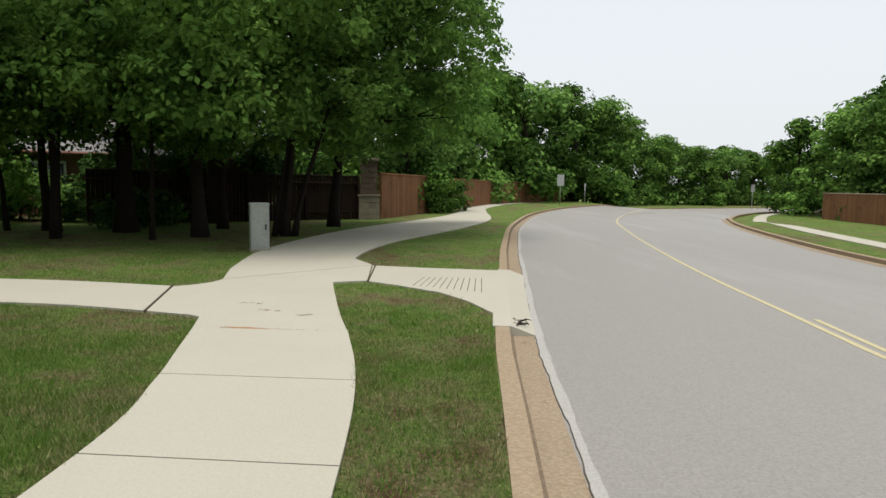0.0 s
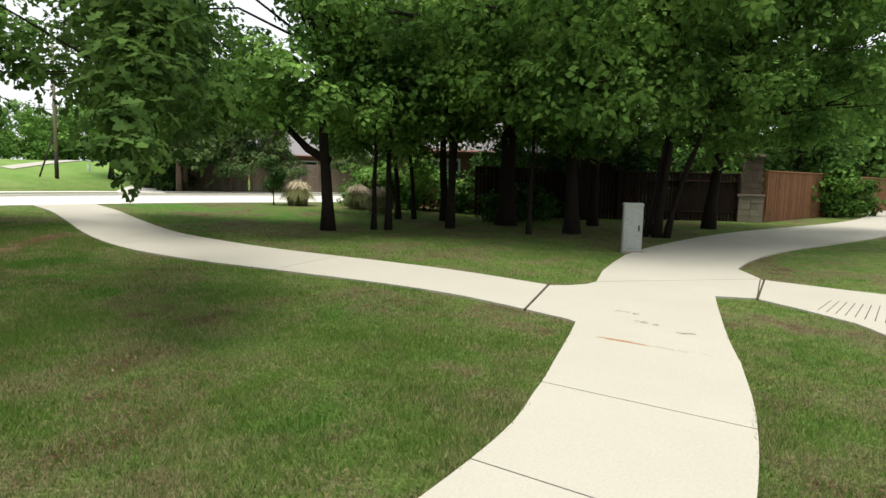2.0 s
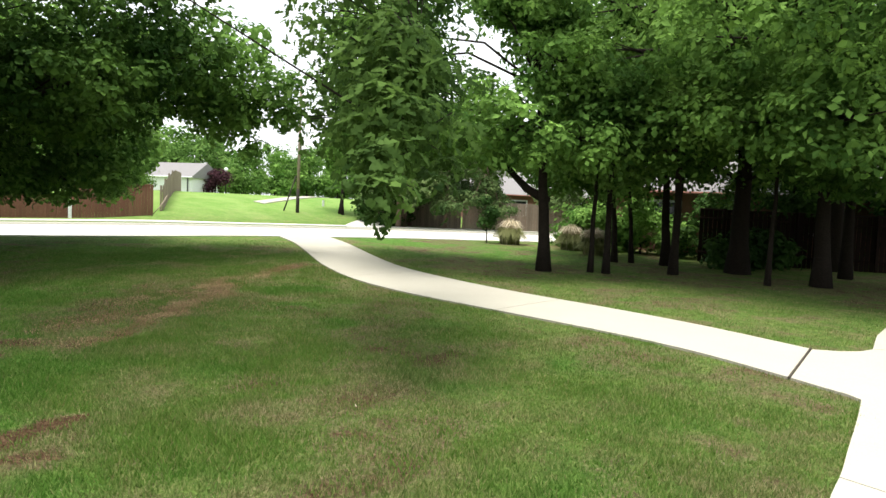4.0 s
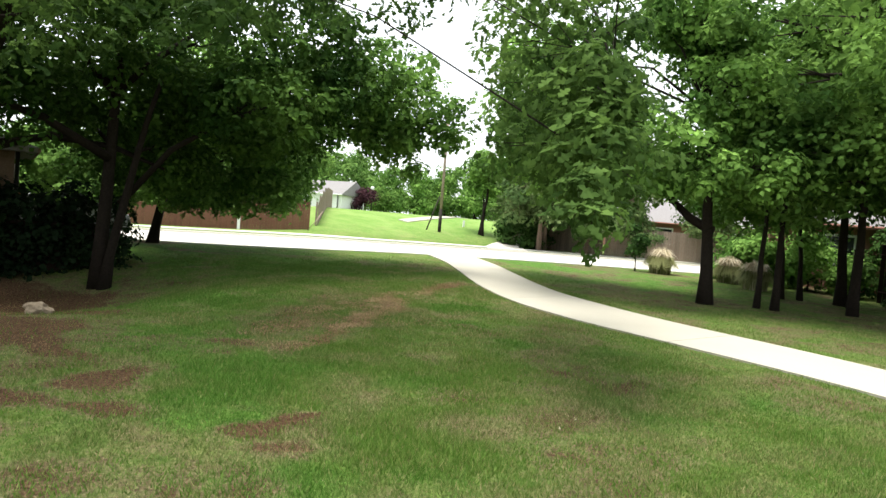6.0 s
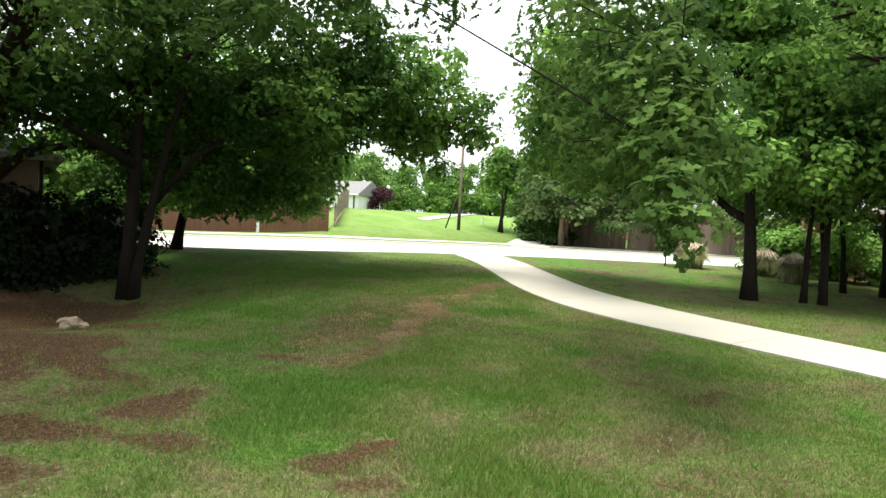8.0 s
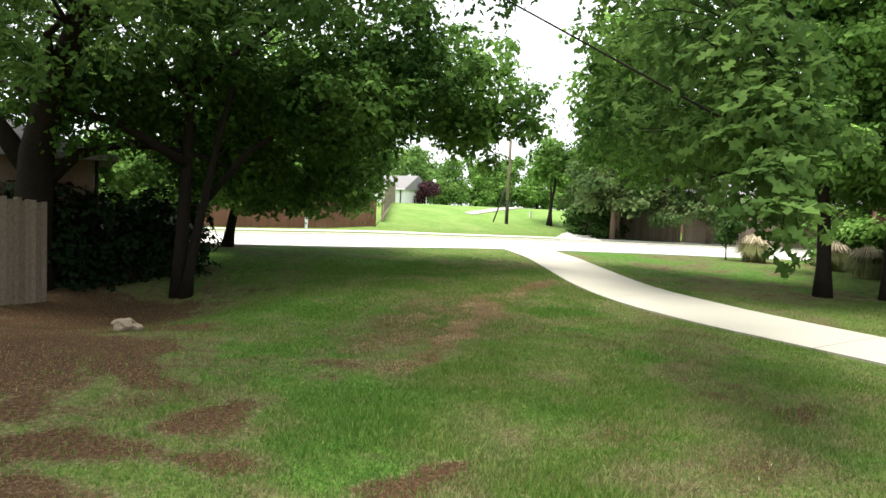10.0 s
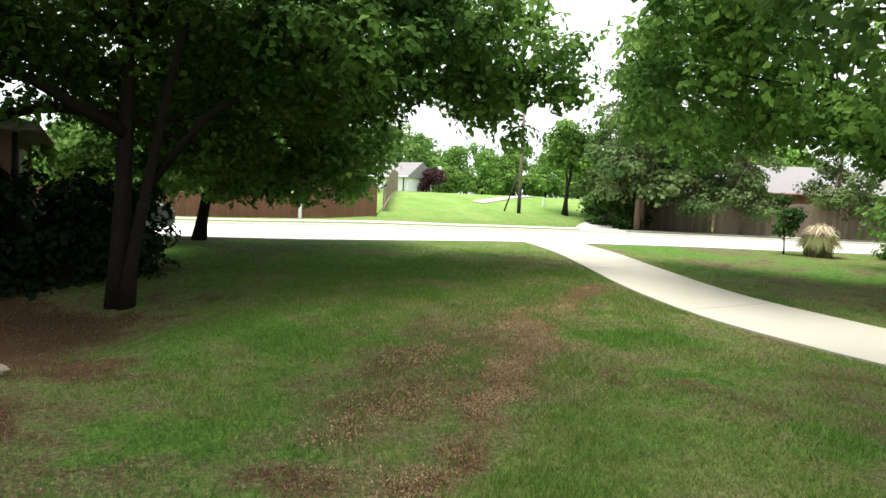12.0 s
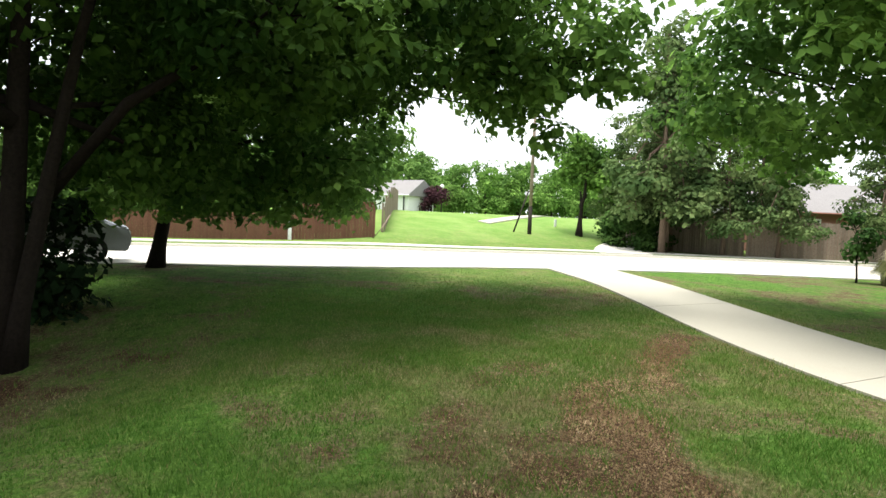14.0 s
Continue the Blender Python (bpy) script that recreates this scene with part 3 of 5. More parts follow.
faces = [(5 * i + k, 5 * i + k + 1, 5 * i + k + 6, 5 * i + k + 5) for i in range(len(rows) - 1) for k in range(4)] + [(0, 1, 2, 3, 4), tuple(5 * len(rows) - 1 - k for k in range(5))]
put("kerb_apron", mesh_of("kerb_apron", [v for row in rows for v in row], faces, CONCRETE), label="pale concrete apron sloping from the kerb ramp to the road", category="road", kind="structure")
rr = random.Random(77)
edge = offset(ROAD_L, 0.42)
fine = curve([tuple(p) for p in edge[40:110]], 1500)
step = np.cumsum([rr.uniform(-0.006, 0.006) for _ in fine])
jag = (step - np.convolve(np.pad(step, 40, mode="edge"), np.ones(81) / 81, mode="valid") + np.array([rr.uniform(-0.006, 0.006) for _ in fine]))[:, None] * np.array([[1.0, 0.0]])
road_strip("road_crack", fine + jag, fine + jag * 0.8 + np.array([[0.010, 0.0]]), -0.084, DARK_JOINT, "dark ragged crack between gutter and asphalt", 0.01)
road_strip("road_patch", fine + jag * 0.8 + np.array([[0.010, 0.0]]), fine + np.array([[0.09, 0.0]]) - jag, -0.086, PALE_EDGE, "pale worn edge of the asphalt", 0.01)
DOUBLE = MID[:int(np.argmin(abs(MID[:, 1] - 8.6))) + 1]
road_strip("road_marking", offset(MID, -0.125), offset(MID, -0.045), -0.085, YELLOW, "worn double yellow centre line", 0.01)
road_strip("road_marking", offset(DOUBLE, 0.05), offset(DOUBLE, 0.125), -0.085, YELLOW, "worn double yellow centre line", 0.01)
road_strip("footpath", WALK_R, offset(WALK_R, 0.8), 0.03, CONCRETE, "narrow concrete footpath across the road")
road_strip("side_street", offset(SIDE_F, 0.15), offset(SIDE_N, -0.15), -0.08, STREET, "bright concrete side street")
road_strip("kerb", offset(SIDE_F, -0.03), offset(SIDE_F, 0.17), 0.03, STREET, "pale concrete kerb of the side street", 0.25)
road_strip("kerb", offset(SIDE_N, -0.17), offset(SIDE_N, 0.03), 0.03, STREET, "pale concrete kerb of the side street", 0.25)
spur = curve([(-31.0, 21.6), (-33.5, 23.2), (-36.0, 25.6), (-38.2, 29.0)], 16)
road_strip("footpath", offset(spur, -1.1), offset(spur, 1.1), 0.05, STREET, "pale footpath turning up from the street to the pines")
trail = curve([(-42.6, 20.8), (-44.6, 23.8), (-47.4, 27.6), (-50.6, 30.8), (-55, 33)], 24)
road_strip("footpath", offset(trail, -0.4), offset(trail, 0.4), 0.05, CONCRETE, "pale trail winding over the grassy rise")
FAR_WALK = offset(SIDE_F, -1.6)
road_strip("footpath", offset(FAR_WALK, -1.3), FAR_WALK, 0.035, STREET, "pale concrete footpath on the far side of the street")


# ---------------------------------------------------------------- trees
def leaves(rng, blobs, count, size, droop=0.0, lobed=False):
    """Leaves spread over the outer shells of blobs (x, y, z, rx, ry, rz); each leaf is two folded triangles."""
    b = np.array(blobs, float)
    area = (b[:, 3] * b[:, 4] + b[:, 3] * b[:, 5] + b[:, 4] * b[:, 5])
    pick = rng.choice(len(b), count, p=area / area.sum())
    d = rng.normal(size=(count, 3))
    d /= np.linalg.norm(d, axis=1)[:, None]
    lump = 1 + 0.16 * np.sin(d[:, 0] * 5 + pick * 1.7) * np.sin(d[:, 1] * 6 + pick) + 0.12 * np.sin(d[:, 2] * 9 + pick * 2.3) * np.sin(d[:, 0] * 8)
    r = (0.5 + 0.55 * rng.random(count) ** 0.5) * lump
    c = b[pick, :3] + d * r[:, None] * b[pick, 3:]
    # twig ends: leaves gather in domed rosettes that overhang one another
    home = rng.integers(0, count, max(1, count // 48))
    reach = size * rng.uniform(1.9, 3.9, len(home))
    which = rng.integers(0, len(home), count)
    e = rng.normal(size=(count, 3)) + np.array([0, 0, 0.55])
    e /= np.linalg.norm(e, axis=1)[:, None]
    gather = (rng.random(count) < 0.86)[:, None]
    c = np.where(gather, c[home[which]] + e * (reach[which] * rng.uniform(0.75, 1.1, count))[:, None] * np.array([1, 1, 0.7]), c)
    n = np.where(gather, e, d) + rng.normal(size=(count, 3)) * 0.33 + np.array([0, 0, 0.4])
    n /= np.linalg.norm(n, axis=1)[:, None]
    t = rng.normal(size=(count, 3)) + np.array([0, 0, -droop])
    t -= (t * n).sum(1)[:, None] * n
    t /= np.linalg.norm(t, axis=1)[:, None] + 1e-9
    s = np.cross(n, t)
    k = size * (0.6 + 0.8 * rng.random(count))[:, None]
    base, tip = c - t * k * 0.6, c + t * k * 0.6
    fold = n * k * 0.18
    if lobed:
        rim = [(-0.62, 0.0), (-0.3, 0.20), (-0.12, 0.11), (0.08, 0.36), (0.2, 0.15), (0.42, 0.24), (0.62, 0.0), (0.42, -0.24), (0.2, -0.15), (0.08, -0.36), (-0.12, -0.11), (-0.3, -0.20)]
        v = np.stack([c + t * k * u + s * k * w + fold * abs(w) * 2.5 for u, w in rim], 1).reshape(-1, 3)
        i = np.arange(count)[:, None] * 12
        tri = [0, 1, 11, 1, 2, 11, 2, 10, 11, 2, 3, 10, 3, 9, 10, 3, 4, 9, 4, 8, 9, 4, 5, 8, 5, 7, 8, 5, 6, 7]
        return v, (i + np.array(tri)).reshape(-1, 3)
    a, e = c + s * k * 0.42 + fold, c - s * k * 0.42 + fold
    v = np.stack([base, a, tip, e], 1).reshape(-1, 3)
    i = np.arange(count)[:, None] * 4
    return v, np.concatenate([i + [0, 1, 2], i + [0, 2, 3]], 1).reshape(-1, 3)


def fast_mesh(name, v, f, material):
    me = bpy.data.meshes.new(name)
    me.vertices.add(len(v))
    me.vertices.foreach_set("co", np.asarray(v, np.float32).ravel())
    me.loops.add(f.size)
    me.loops.foreach_set("vertex_index", np.asarray(f, np.int32).ravel())
    me.polygons.add(len(f))
    me.polygons.foreach_set("loop_start", np.arange(0, f.size, f.shape[1], dtype=np.int32))
    me.materials.append(material)
    me.update(calc_edges=True)
    return me


def tree(seed, x, y, trunk, blobs, count, size, material, label, group, bark=None, droop=0.0, z=None, category="tree", lobed=False, sprays=(), spray_count=0):
    """A tree: stems (lists of points and radii, relative to its foot), limbs up into the crown, and leaves."""
    rng = np.random.default_rng(seed)
    root = thing("tree", x, y, (gz(x, y) if z is None else z) - 0.08, 0, label, category, group)
    bm = bmesh.new()
    for pts, radii in trunk:
        tube(pts, radii, 9, bm)
    tops = [(Vector(p), r) for pts, radii in trunk for p, r in list(zip(pts, radii))[len(pts) // 2:]]
    for bx, by, bz, rx, ry, rz in blobs:
        c = Vector((bx, by, bz))
        s, r0 = min(tops, key=lambda q: (q[0] - c).length + (3 if q[0].z > c.z + 0.4 else 0))
        m = (s + c) / 2 + Vector((rng.normal() * 0.2, rng.normal() * 0.2, 0.25 + 0.1 * (c - s).length * rng.random()))
        ra = max(0.012, min(r0 * 0.6, 0.02 + 0.02 * (c - s).length, 0.06 * rx))
        tube([s, m, c + Vector((0, 0, rz * 0.2))], [ra, ra * 0.7, ra * 0.3], 5, bm)
        for k in range(3):
            d = Vector(rng.normal(size=3))
            d.z = abs(d.z) * 0.4
            d.normalize()
            tube([m.lerp(c, 0.6), c + Vector((d.x * rx, d.y * ry, d.z * rz)) * 0.8], [ra * 0.45, 0.008], 4, bm)
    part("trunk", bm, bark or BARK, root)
    v, f = leaves(rng, blobs, count, size, droop, lobed)
    if sprays:
        v2, f2 = leaves(rng, sprays, spray_count, size, droop, lobed)
        v, f = np.vstack([v, v2]), np.vstack([f, f2 + len(v)])
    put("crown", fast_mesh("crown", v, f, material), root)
    return root


def stem(rng, h, r, lean=(0, 0), wob=0.08, foot=(0, 0)):
    pts, radii = [], []
    for k in range(7):
        t = k / 6
        pts.append((foot[0] + lean[0] * t ** 1.3 + rng.uniform(-wob, wob) * t, foot[1] + lean[1] * t ** 1.3 + rng.uniform(-wob, wob) * t, h * t))
        radii.append(r * (1.35 if k == 0 else 1.0 - 0.6 * t))
    return pts, radii


def round_crown(rng, n, spread, base, top, shift=(0, 0), lump=0.36):
    out = []
    for k in range(n):
        a, q = rng.uniform(0, 2 * math.pi), math.sqrt(rng.random())
        t = rng.random() ** 1.3
        w = spread * (0.95 - 0.55 * t ** 1.5) * q
        r = spread * lump * rng.uniform(0.7, 1.2)
        out.append((shift[0] + w * math.cos(a), shift[1] + w * math.sin(a), base + r * 0.6 + (top - base - r * 1.3) * t, r, r, r * 0.72))
    return out


GROVE = "trees of the oak grove"
rng = random.Random(11)
# x, y, stem radius, stem height, crown spread, base, top, crown shift, leaf material
for k, (x, y, r, h, spread, base, top, sh, lm) in enumerate([
        (-11.8, 13.7, 0.17, 4.8, 3.3, 2.5, 8.0, (-0.9, -0.2), LEAF_OAK), (-9.4, 19.6, 0.30, 5.5, 4.3, 2.05, 10.5, (0.3, -1.2), LEAF_OAK),
        (-6.7, 18.2, 0.21, 5.0, 4.0, 2.05, 9.5, (-0.3, -1.4), LEAF_OAK), (-4.5, 18.8, 0.12, 5.0, 3.9, 2.1, 9.5, (1.6, -0.5), LEAF_OAK),
        (-11.6, 19.4, 0.15, 5.0, 3.5, 2.6, 9.0, (-0.6, -0.6), LEAF_OAK), (-12.8, 18.4, 0.10, 4.0, 2.6, 2.2, 7.5, (-1.2, 0.3), LEAF_BRIGHT),
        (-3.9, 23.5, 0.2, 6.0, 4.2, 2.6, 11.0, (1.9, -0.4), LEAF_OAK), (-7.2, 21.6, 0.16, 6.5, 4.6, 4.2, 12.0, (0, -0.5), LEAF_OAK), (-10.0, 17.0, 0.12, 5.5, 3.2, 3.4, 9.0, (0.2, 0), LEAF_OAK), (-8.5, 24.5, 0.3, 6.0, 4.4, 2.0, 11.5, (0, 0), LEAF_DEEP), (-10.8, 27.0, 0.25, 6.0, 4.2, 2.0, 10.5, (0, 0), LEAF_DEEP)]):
    tr = [stem(rng, h, r, (sh[0] * 0.35, sh[1] * 0.35))]
    if k == 0:
        tr.append(([(0, 0, 1.9), (-0.7, 0.0, 2.2), (-1.7, 0.1, 2.9), (-2.6, 0.2, 4.2)], [0.13, 0.11, 0.09, 0.05]))
    if k == 3:
        tr += [stem(rng, 4.6, 0.09, (1.3, 0.2), 0.05, (0.25, 0.05)), stem(rng, 4.6, 0.07, (0.9, -0.2), 0.05, (-0.3, 0.0))]
    bl = round_crown(rng, 32, spread, base, top, sh, 0.28)
    if k == 0:
        bl += [(-2.7, -3.2, 4.7, 1.5, 1.4, 1.0), (-3.4, -3.0, 3.7, 1.2, 1.1, 0.8), (-1.8, -3.4, 3.7, 1.1, 1.0, 0.8), (-2.2, -4.0, 5.5, 1.3, 1.2, 0.9), (-1.8, -4.1, 4.8, 1.3, 1.2, 0.9), (-0.8, -4.6, 5.2, 1.3, 1.2, 0.8), (-3.4, -1.8, 5.2, 1.4, 1.2, 0.9), (-5.0, -1.7, 4.3, 1.3, 1.2, 1.0), (-5.7, -2.2, 3.4, 0.8, 0.8, 0.6), (-4.3, -1.2, 3.2, 1.0, 1.0, 0.7)]
    # extra crown; the highest front blobs, out of view, are added to shade the path
    for bx, by, bz, q in ((-9.9, 15.3, 3.55, 1), (-8.3, 14.9, 3.7, 1), (-9.1, 16.6, 4.2, 1), (-6.7, 14.6, 3.65, 2), (-5.4, 15.0, 3.75, 2), (-6.0, 16.2, 3.9, 2), (-3.9, 15.5, 3.6, 3), (-2.5, 16.6, 3.5, 3), (-1.7, 19.2, 3.3, 6), (-0.9, 21.5, 3.6, 6), (-12.4, 16.2, 3.7, 4), (-13.6, 17.2, 3.6, 4), (-2.6, 15.2, 5.4, 3), (-1.5, 17.2, 5.2, 3), (-3.4, 13.8, 5.2, 3), (-5.2, 13.6, 5.1, 2), (-7.6, 13.4, 5.2, 2), (-9.9, 13.6, 5.3, 1), (-1.0, 19.6, 5.6, 6), (-8.6, 15.6, 5.6, 1), (0.1, 18.4, 4.6, 3), (0.5, 18.6, 6.2, 3), (0.6, 19.2, 7.6, 3), (0.8, 20.0, 5.2, 6), (0.6, 20.6, 8.8, 6), (-0.6, 17.0, 6.6, 3), (-1.2, 16.4, 8.0, 3), (-0.3, 19.0, 3.4, 6), (-3.2, 12.4, 6.3, 3), (-1.9, 13.3, 6.5, 3), (-2.7, 14.3, 6.0, 3), (-1.0, 14.9, 6.8, 3), (-4.6, 12.8, 6.2, 2), (-6.4, 12.7, 6.2, 2), (-8.3, 12.8, 6.3, 1), (-10.2, 12.9, 6.4, 1)):
        if q == k:
            bl.append((bx - x, by - y, bz, 1.25, 1.15, 0.8))
    tree(100 + k, x, y, tr, bl, 34000 if k == 0 else 28000 if k < 9 else 11000, 0.135, lm, "dark-stemmed oak with dense green leaves in shade", GROVE)
for k, (x, y, r, lean) in enumerate([(-11.2, 14.9, 0.075, (0.15, 0)), (-10.85, 15.1, 0.095, (-0.1, 0.1)), (-7.5, 17.0, 0.07, (0.05, 0)), (-12.5, 18.9, 0.08, (-0.6, 0.2)), (-11.1, 19.0, 0.1, (0.2, 0.0)), (-4.9, 19.6, 0.06, (0.8, 0.0))]):
    tree(130 + k, x, y, [stem(rng, 4.2, r, lean)], round_crown(rng, 4, 1.3, 2.9, 5.2, lean), 2600, 0.15, LEAF_OAK, "slender dark sapling stem among the grove oaks", GROVE)

# the shade oak behind the garden fence, whose limbs hang over the lawn
SX, SY = -18.6, -2.3
shade = [(p[0] - SX, p[1] - SY, *p[2:]) for p in [
    (-6.9, 4.7, 3.5, 0.9, 0.8, 0.8), (-6.7, 4.6, 2.75, 0.55, 0.55, 0.7), (-7.5, 5.4, 3.3, 1.0, 0.9, 0.8), (-7.1, 4.5, 2.9, 0.7, 0.7, 0.6), (-9.2, 6.2, 4.6, 1.0, 1.0, 0.8), (-8.8, 5.7, 3.9, 0.7, 0.7, 0.6), (-8.4, 5.6, 4.6, 1.1, 1.0, 0.7), (-7.5, 5.3, 4.2, 1.1, 1.0, 0.8),
    (-9.6, 3.2, 5.2, 1.5, 1.5, 0.8), (-11.5, 1.5, 5.2, 1.8, 1.6, 0.9), (-12.4, 3.0, 6.2, 1.6, 1.6, 0.8), (-8.8, 0.6, 4.6, 1.5, 1.3, 0.8), (-15.0, 0.5, 6.0, 2.0, 1.8, 1.2),
    (-10.5, -1.5, 4.2, 1.4, 1.2, 0.9), (-12.2, -3.4, 5.0, 2.0, 1.6, 1.3), (-15.5, -4.0, 6.0, 2.2, 2.0, 1.5), (-17.0, -1.5, 5.0, 1.6, 1.6, 1.2), (-9.8, 7.2, 5.6, 1.2, 1.2, 0.8), (-7.4, 2.4, 5.3, 1.2, 1.2, 0.6), (-6.6, 4.6, 5.0, 1.0, 1.0, 0.7),
    # mostly crown out of view, added to shade the lawn on the left
    (-9.0, -3.6, 5.2, 1.9, 1.7, 1.0), (-6.6, -2.6, 5.4, 1.6, 1.5, 0.9), (-11.5, -6.0, 6.2, 2.2, 2.0, 1.4), (-8.4, -6.2, 6.4, 2.0, 1.9, 1.2), (-9.4, -0.6, 6.8, 2.2, 2.0, 1.1), (-10.8, 2.6, 6.9, 2.2, 2.0, 1.1), (-7.4, -4.6, 5.9, 2.0, 2.0, 0.9), (-4.6, -3.6, 5.9, 1.6, 1.6, 0.8), (-10.2, -5.0, 5.6, 2.0, 2.0, 1.0), (-13.0, -1.0, 4.6, 1.6, 1.4, 0.8), (-8.0, -1.4, 5.6, 1.5, 1.5, 0.7), (-19.5, -3.5, 5.5, 2.2, 2.0, 1.3), (-21.0, -1.5, 5.4, 2.0, 2.0, 1.2), (-18.5, -0.8, 6.6, 2.2, 2.0, 1.0), (-6.0, 4.75, 2.6, 0.5, 0.5, 0.6), (-7.2, 5.6, 2.5, 0.7, 0.6, 0.6)]]
limb_end = [(p[0] - SX, p[1] - SY, *p[2:]) for p in [
    (-5.25, 3.6, 1.9, 0.13, 0.13, 0.12), (-5.32, 3.66, 2.15, 0.16, 0.16, 0.16), (-5.55, 3.85, 2.45, 0.2, 0.2, 0.22), (-5.9, 4.15, 2.8, 0.3, 0.3, 0.28), (-6.25, 4.5, 3.25, 0.38, 0.38, 0.35)]]
rng = random.Random(21)
shade_trunk = [([(0, 0, 0), (0.05, 0.02, 0.9), (0.0, 0.1, 1.8), (0.4, 0.2, 2.9), (1.6, 0.6, 4.2), (4.0, 1.2, 5.0), (6.5, 2.0, 5.2)], [0.5, 0.4, 0.37, 0.33, 0.24, 0.18, 0.14]),
               ([(0.1, 0.15, 2.1), (0.3, 0.9, 2.9), (0.5, 1.9, 3.2), (0.7, 3.1, 3.1), (0.8, 4.2, 2.7)], [0.16, 0.13, 0.1, 0.07, 0.03]),
               ([(0.0, 0.1, 2.4), (-0.3, -0.7, 3.6), (-0.2, -1.6, 5.0)], [0.24, 0.18, 0.1]),
               ([(6.5, 2.0, 5.2), (7.4, 3.0, 6.1), (8.5, 4.4, 6.7), (10.3, 7.4, 6.0), (11.2, 7.75, 4.7), (11.8, 7.5, 3.9), (12.5, 6.9, 3.4), (12.6, 6.5, 2.8), (13.15, 6.2, 2.4), (13.3, 5.95, 2.0)], [0.11, 0.08, 0.055, 0.03, 0.016, 0.011, 0.008, 0.007, 0.005, 0.004]), ([(4.0, 1.2, 5.0), (5.6, 0.0, 5.8), (6.9, -1.2, 6.7)], [0.14, 0.1, 0.06])]
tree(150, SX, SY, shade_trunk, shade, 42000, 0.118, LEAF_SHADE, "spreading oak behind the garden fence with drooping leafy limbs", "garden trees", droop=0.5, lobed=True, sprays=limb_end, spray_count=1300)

# the twin-stemmed tree on the bare soil
garden = [(-1.3, 0.3, 4.8, 2.2, 2.2, 1.3), (0.4, 2.8, 4.3, 1.6, 1.6, 1.0), (-0.5, 4.2, 4.4, 1.4, 1.4, 0.9), (0.6, 0.2, 6.9, 2.2, 2.2, 1.0), (-1.6, -3.0, 4.6, 1.5, 1.5, 0.9), (-1.8, 0.6, 4.4, 1.9, 1.7, 1.2), (1.4, 3.2, 4.4, 1.7, 1.7, 1.0), (-0.4, -1.8, 4.4, 1.9, 1.6, 1.2), (0.2, 2.0, 5.8, 2.4, 2.2, 1.4), (-2.6, 2.6, 4.6, 1.7, 1.7, 1.2),
          (2.4, -0.6, 6.4, 1.7, 1.5, 0.9), (-1.6, 1.9, 3.0, 0.9, 0.9, 0.7), (-0.9, 1.4, 3.0, 0.9, 0.9, 0.6), (-2.9, 0.4, 3.2, 1.0, 1.0, 0.7), (1.0, 4.7, 6.1, 1.5, 1.3, 0.9), (1.4, 5.5, 5.3, 1.1, 1.0, 0.7)]
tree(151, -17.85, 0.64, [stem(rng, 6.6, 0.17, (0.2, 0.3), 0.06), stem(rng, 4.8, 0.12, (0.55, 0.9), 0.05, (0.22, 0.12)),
     ([(0.3, 0.35, 2.0), (0.6, 1.3, 3.3), (0.8, 2.4, 4.1), (0.9, 3.8, 4.8)], [0.085, 0.07, 0.055, 0.03]), ([(0.15, 0.1, 3.0), (0.5, -1.2, 3.7), (0.5, -2.4, 4.0), (0.3, -3.6, 4.5)], [0.11, 0.085, 0.06, 0.03]), ([(0.15, 0.25, 4.6), (0.4, 1.0, 5.4), (0.5, 2.0, 6.3)], [0.1, 0.075, 0.04]), ([(0.15, 0.2, 4.4), (0.3, -0.7, 5.3), (0.3, -1.6, 6.2)], [0.1, 0.07, 0.04])], garden, 50000, 0.12, LEAF_DIM, "twin-stemmed dark tree standing on bare leaf-strewn soil", "garden trees", droop=0.8)

# the tree on the verge of the side street
verge = [(1.6, 1.6, 3.0, 2.0, 1.8, 1.2), (-0.2, 0.4, 3.0, 2.0, 1.8, 1.1), (1.4, 3.6, 3.2, 1.8, 1.5, 1.2), (0.0, 2.4, 4.6, 2.4, 2.2, 1.5), (2.6, 0.2, 4.4, 2.0, 1.8, 1.3), (-1.2, -1.6, 3.4, 1.7, 1.7, 1.3), (0.4, 0.6, 5.8, 2.2, 2.0, 1.4),
         (5.1, 4.3, 4.4, 1.4, 1.2, 0.8), (5.7, 5.3, 3.8, 1.1, 1.0, 0.7), (4.7, 5.8, 4.3, 1.0, 1.0, 0.7), (6.5, 4.1, 4.8, 1.4, 1.3, 0.8), (6.0, 6.1, 3.2, 0.4, 0.4, 0.45), (4.3, 2.9, 5.0, 1.6, 1.6, 1.0), (6.9, 5.0, 5.5, 1.3, 1.1, 0.8), (7.2, 5.9, 4.6, 0.9, 0.8, 0.6), (6.5, 5.1, 3.75, 0.8, 0.7, 0.45), (6.8, 6.0, 4.0, 0.8, 0.7, 0.45), (7.4, 6.4, 3.95, 0.7, 0.6, 0.4), (6.2, 5.1, 3.5, 0.7, 0.6, 0.4), (1.6, 1.2, 2.0, 1.5, 1.3, 0.75), (0.6, 3.6, 2.1, 1.4, 1.3, 0.75), (2.7, 3.3, 2.4, 1.2, 1.2, 0.8), (-0.6, -2.4, 2.3, 1.5, 1.3, 0.8), (1.0, 0.0, 2.5, 1.4, 1.2, 0.7), (2.2, 0.6, 1.75, 1.4, 1.2, 0.6), (0.2, -1.2, 1.8, 1.4, 1.3, 0.7), (1.4, 2.6, 1.75, 1.3, 1.2, 0.6), (-0.8, -3.4, 2.1, 1.3, 1.3, 0.8)]
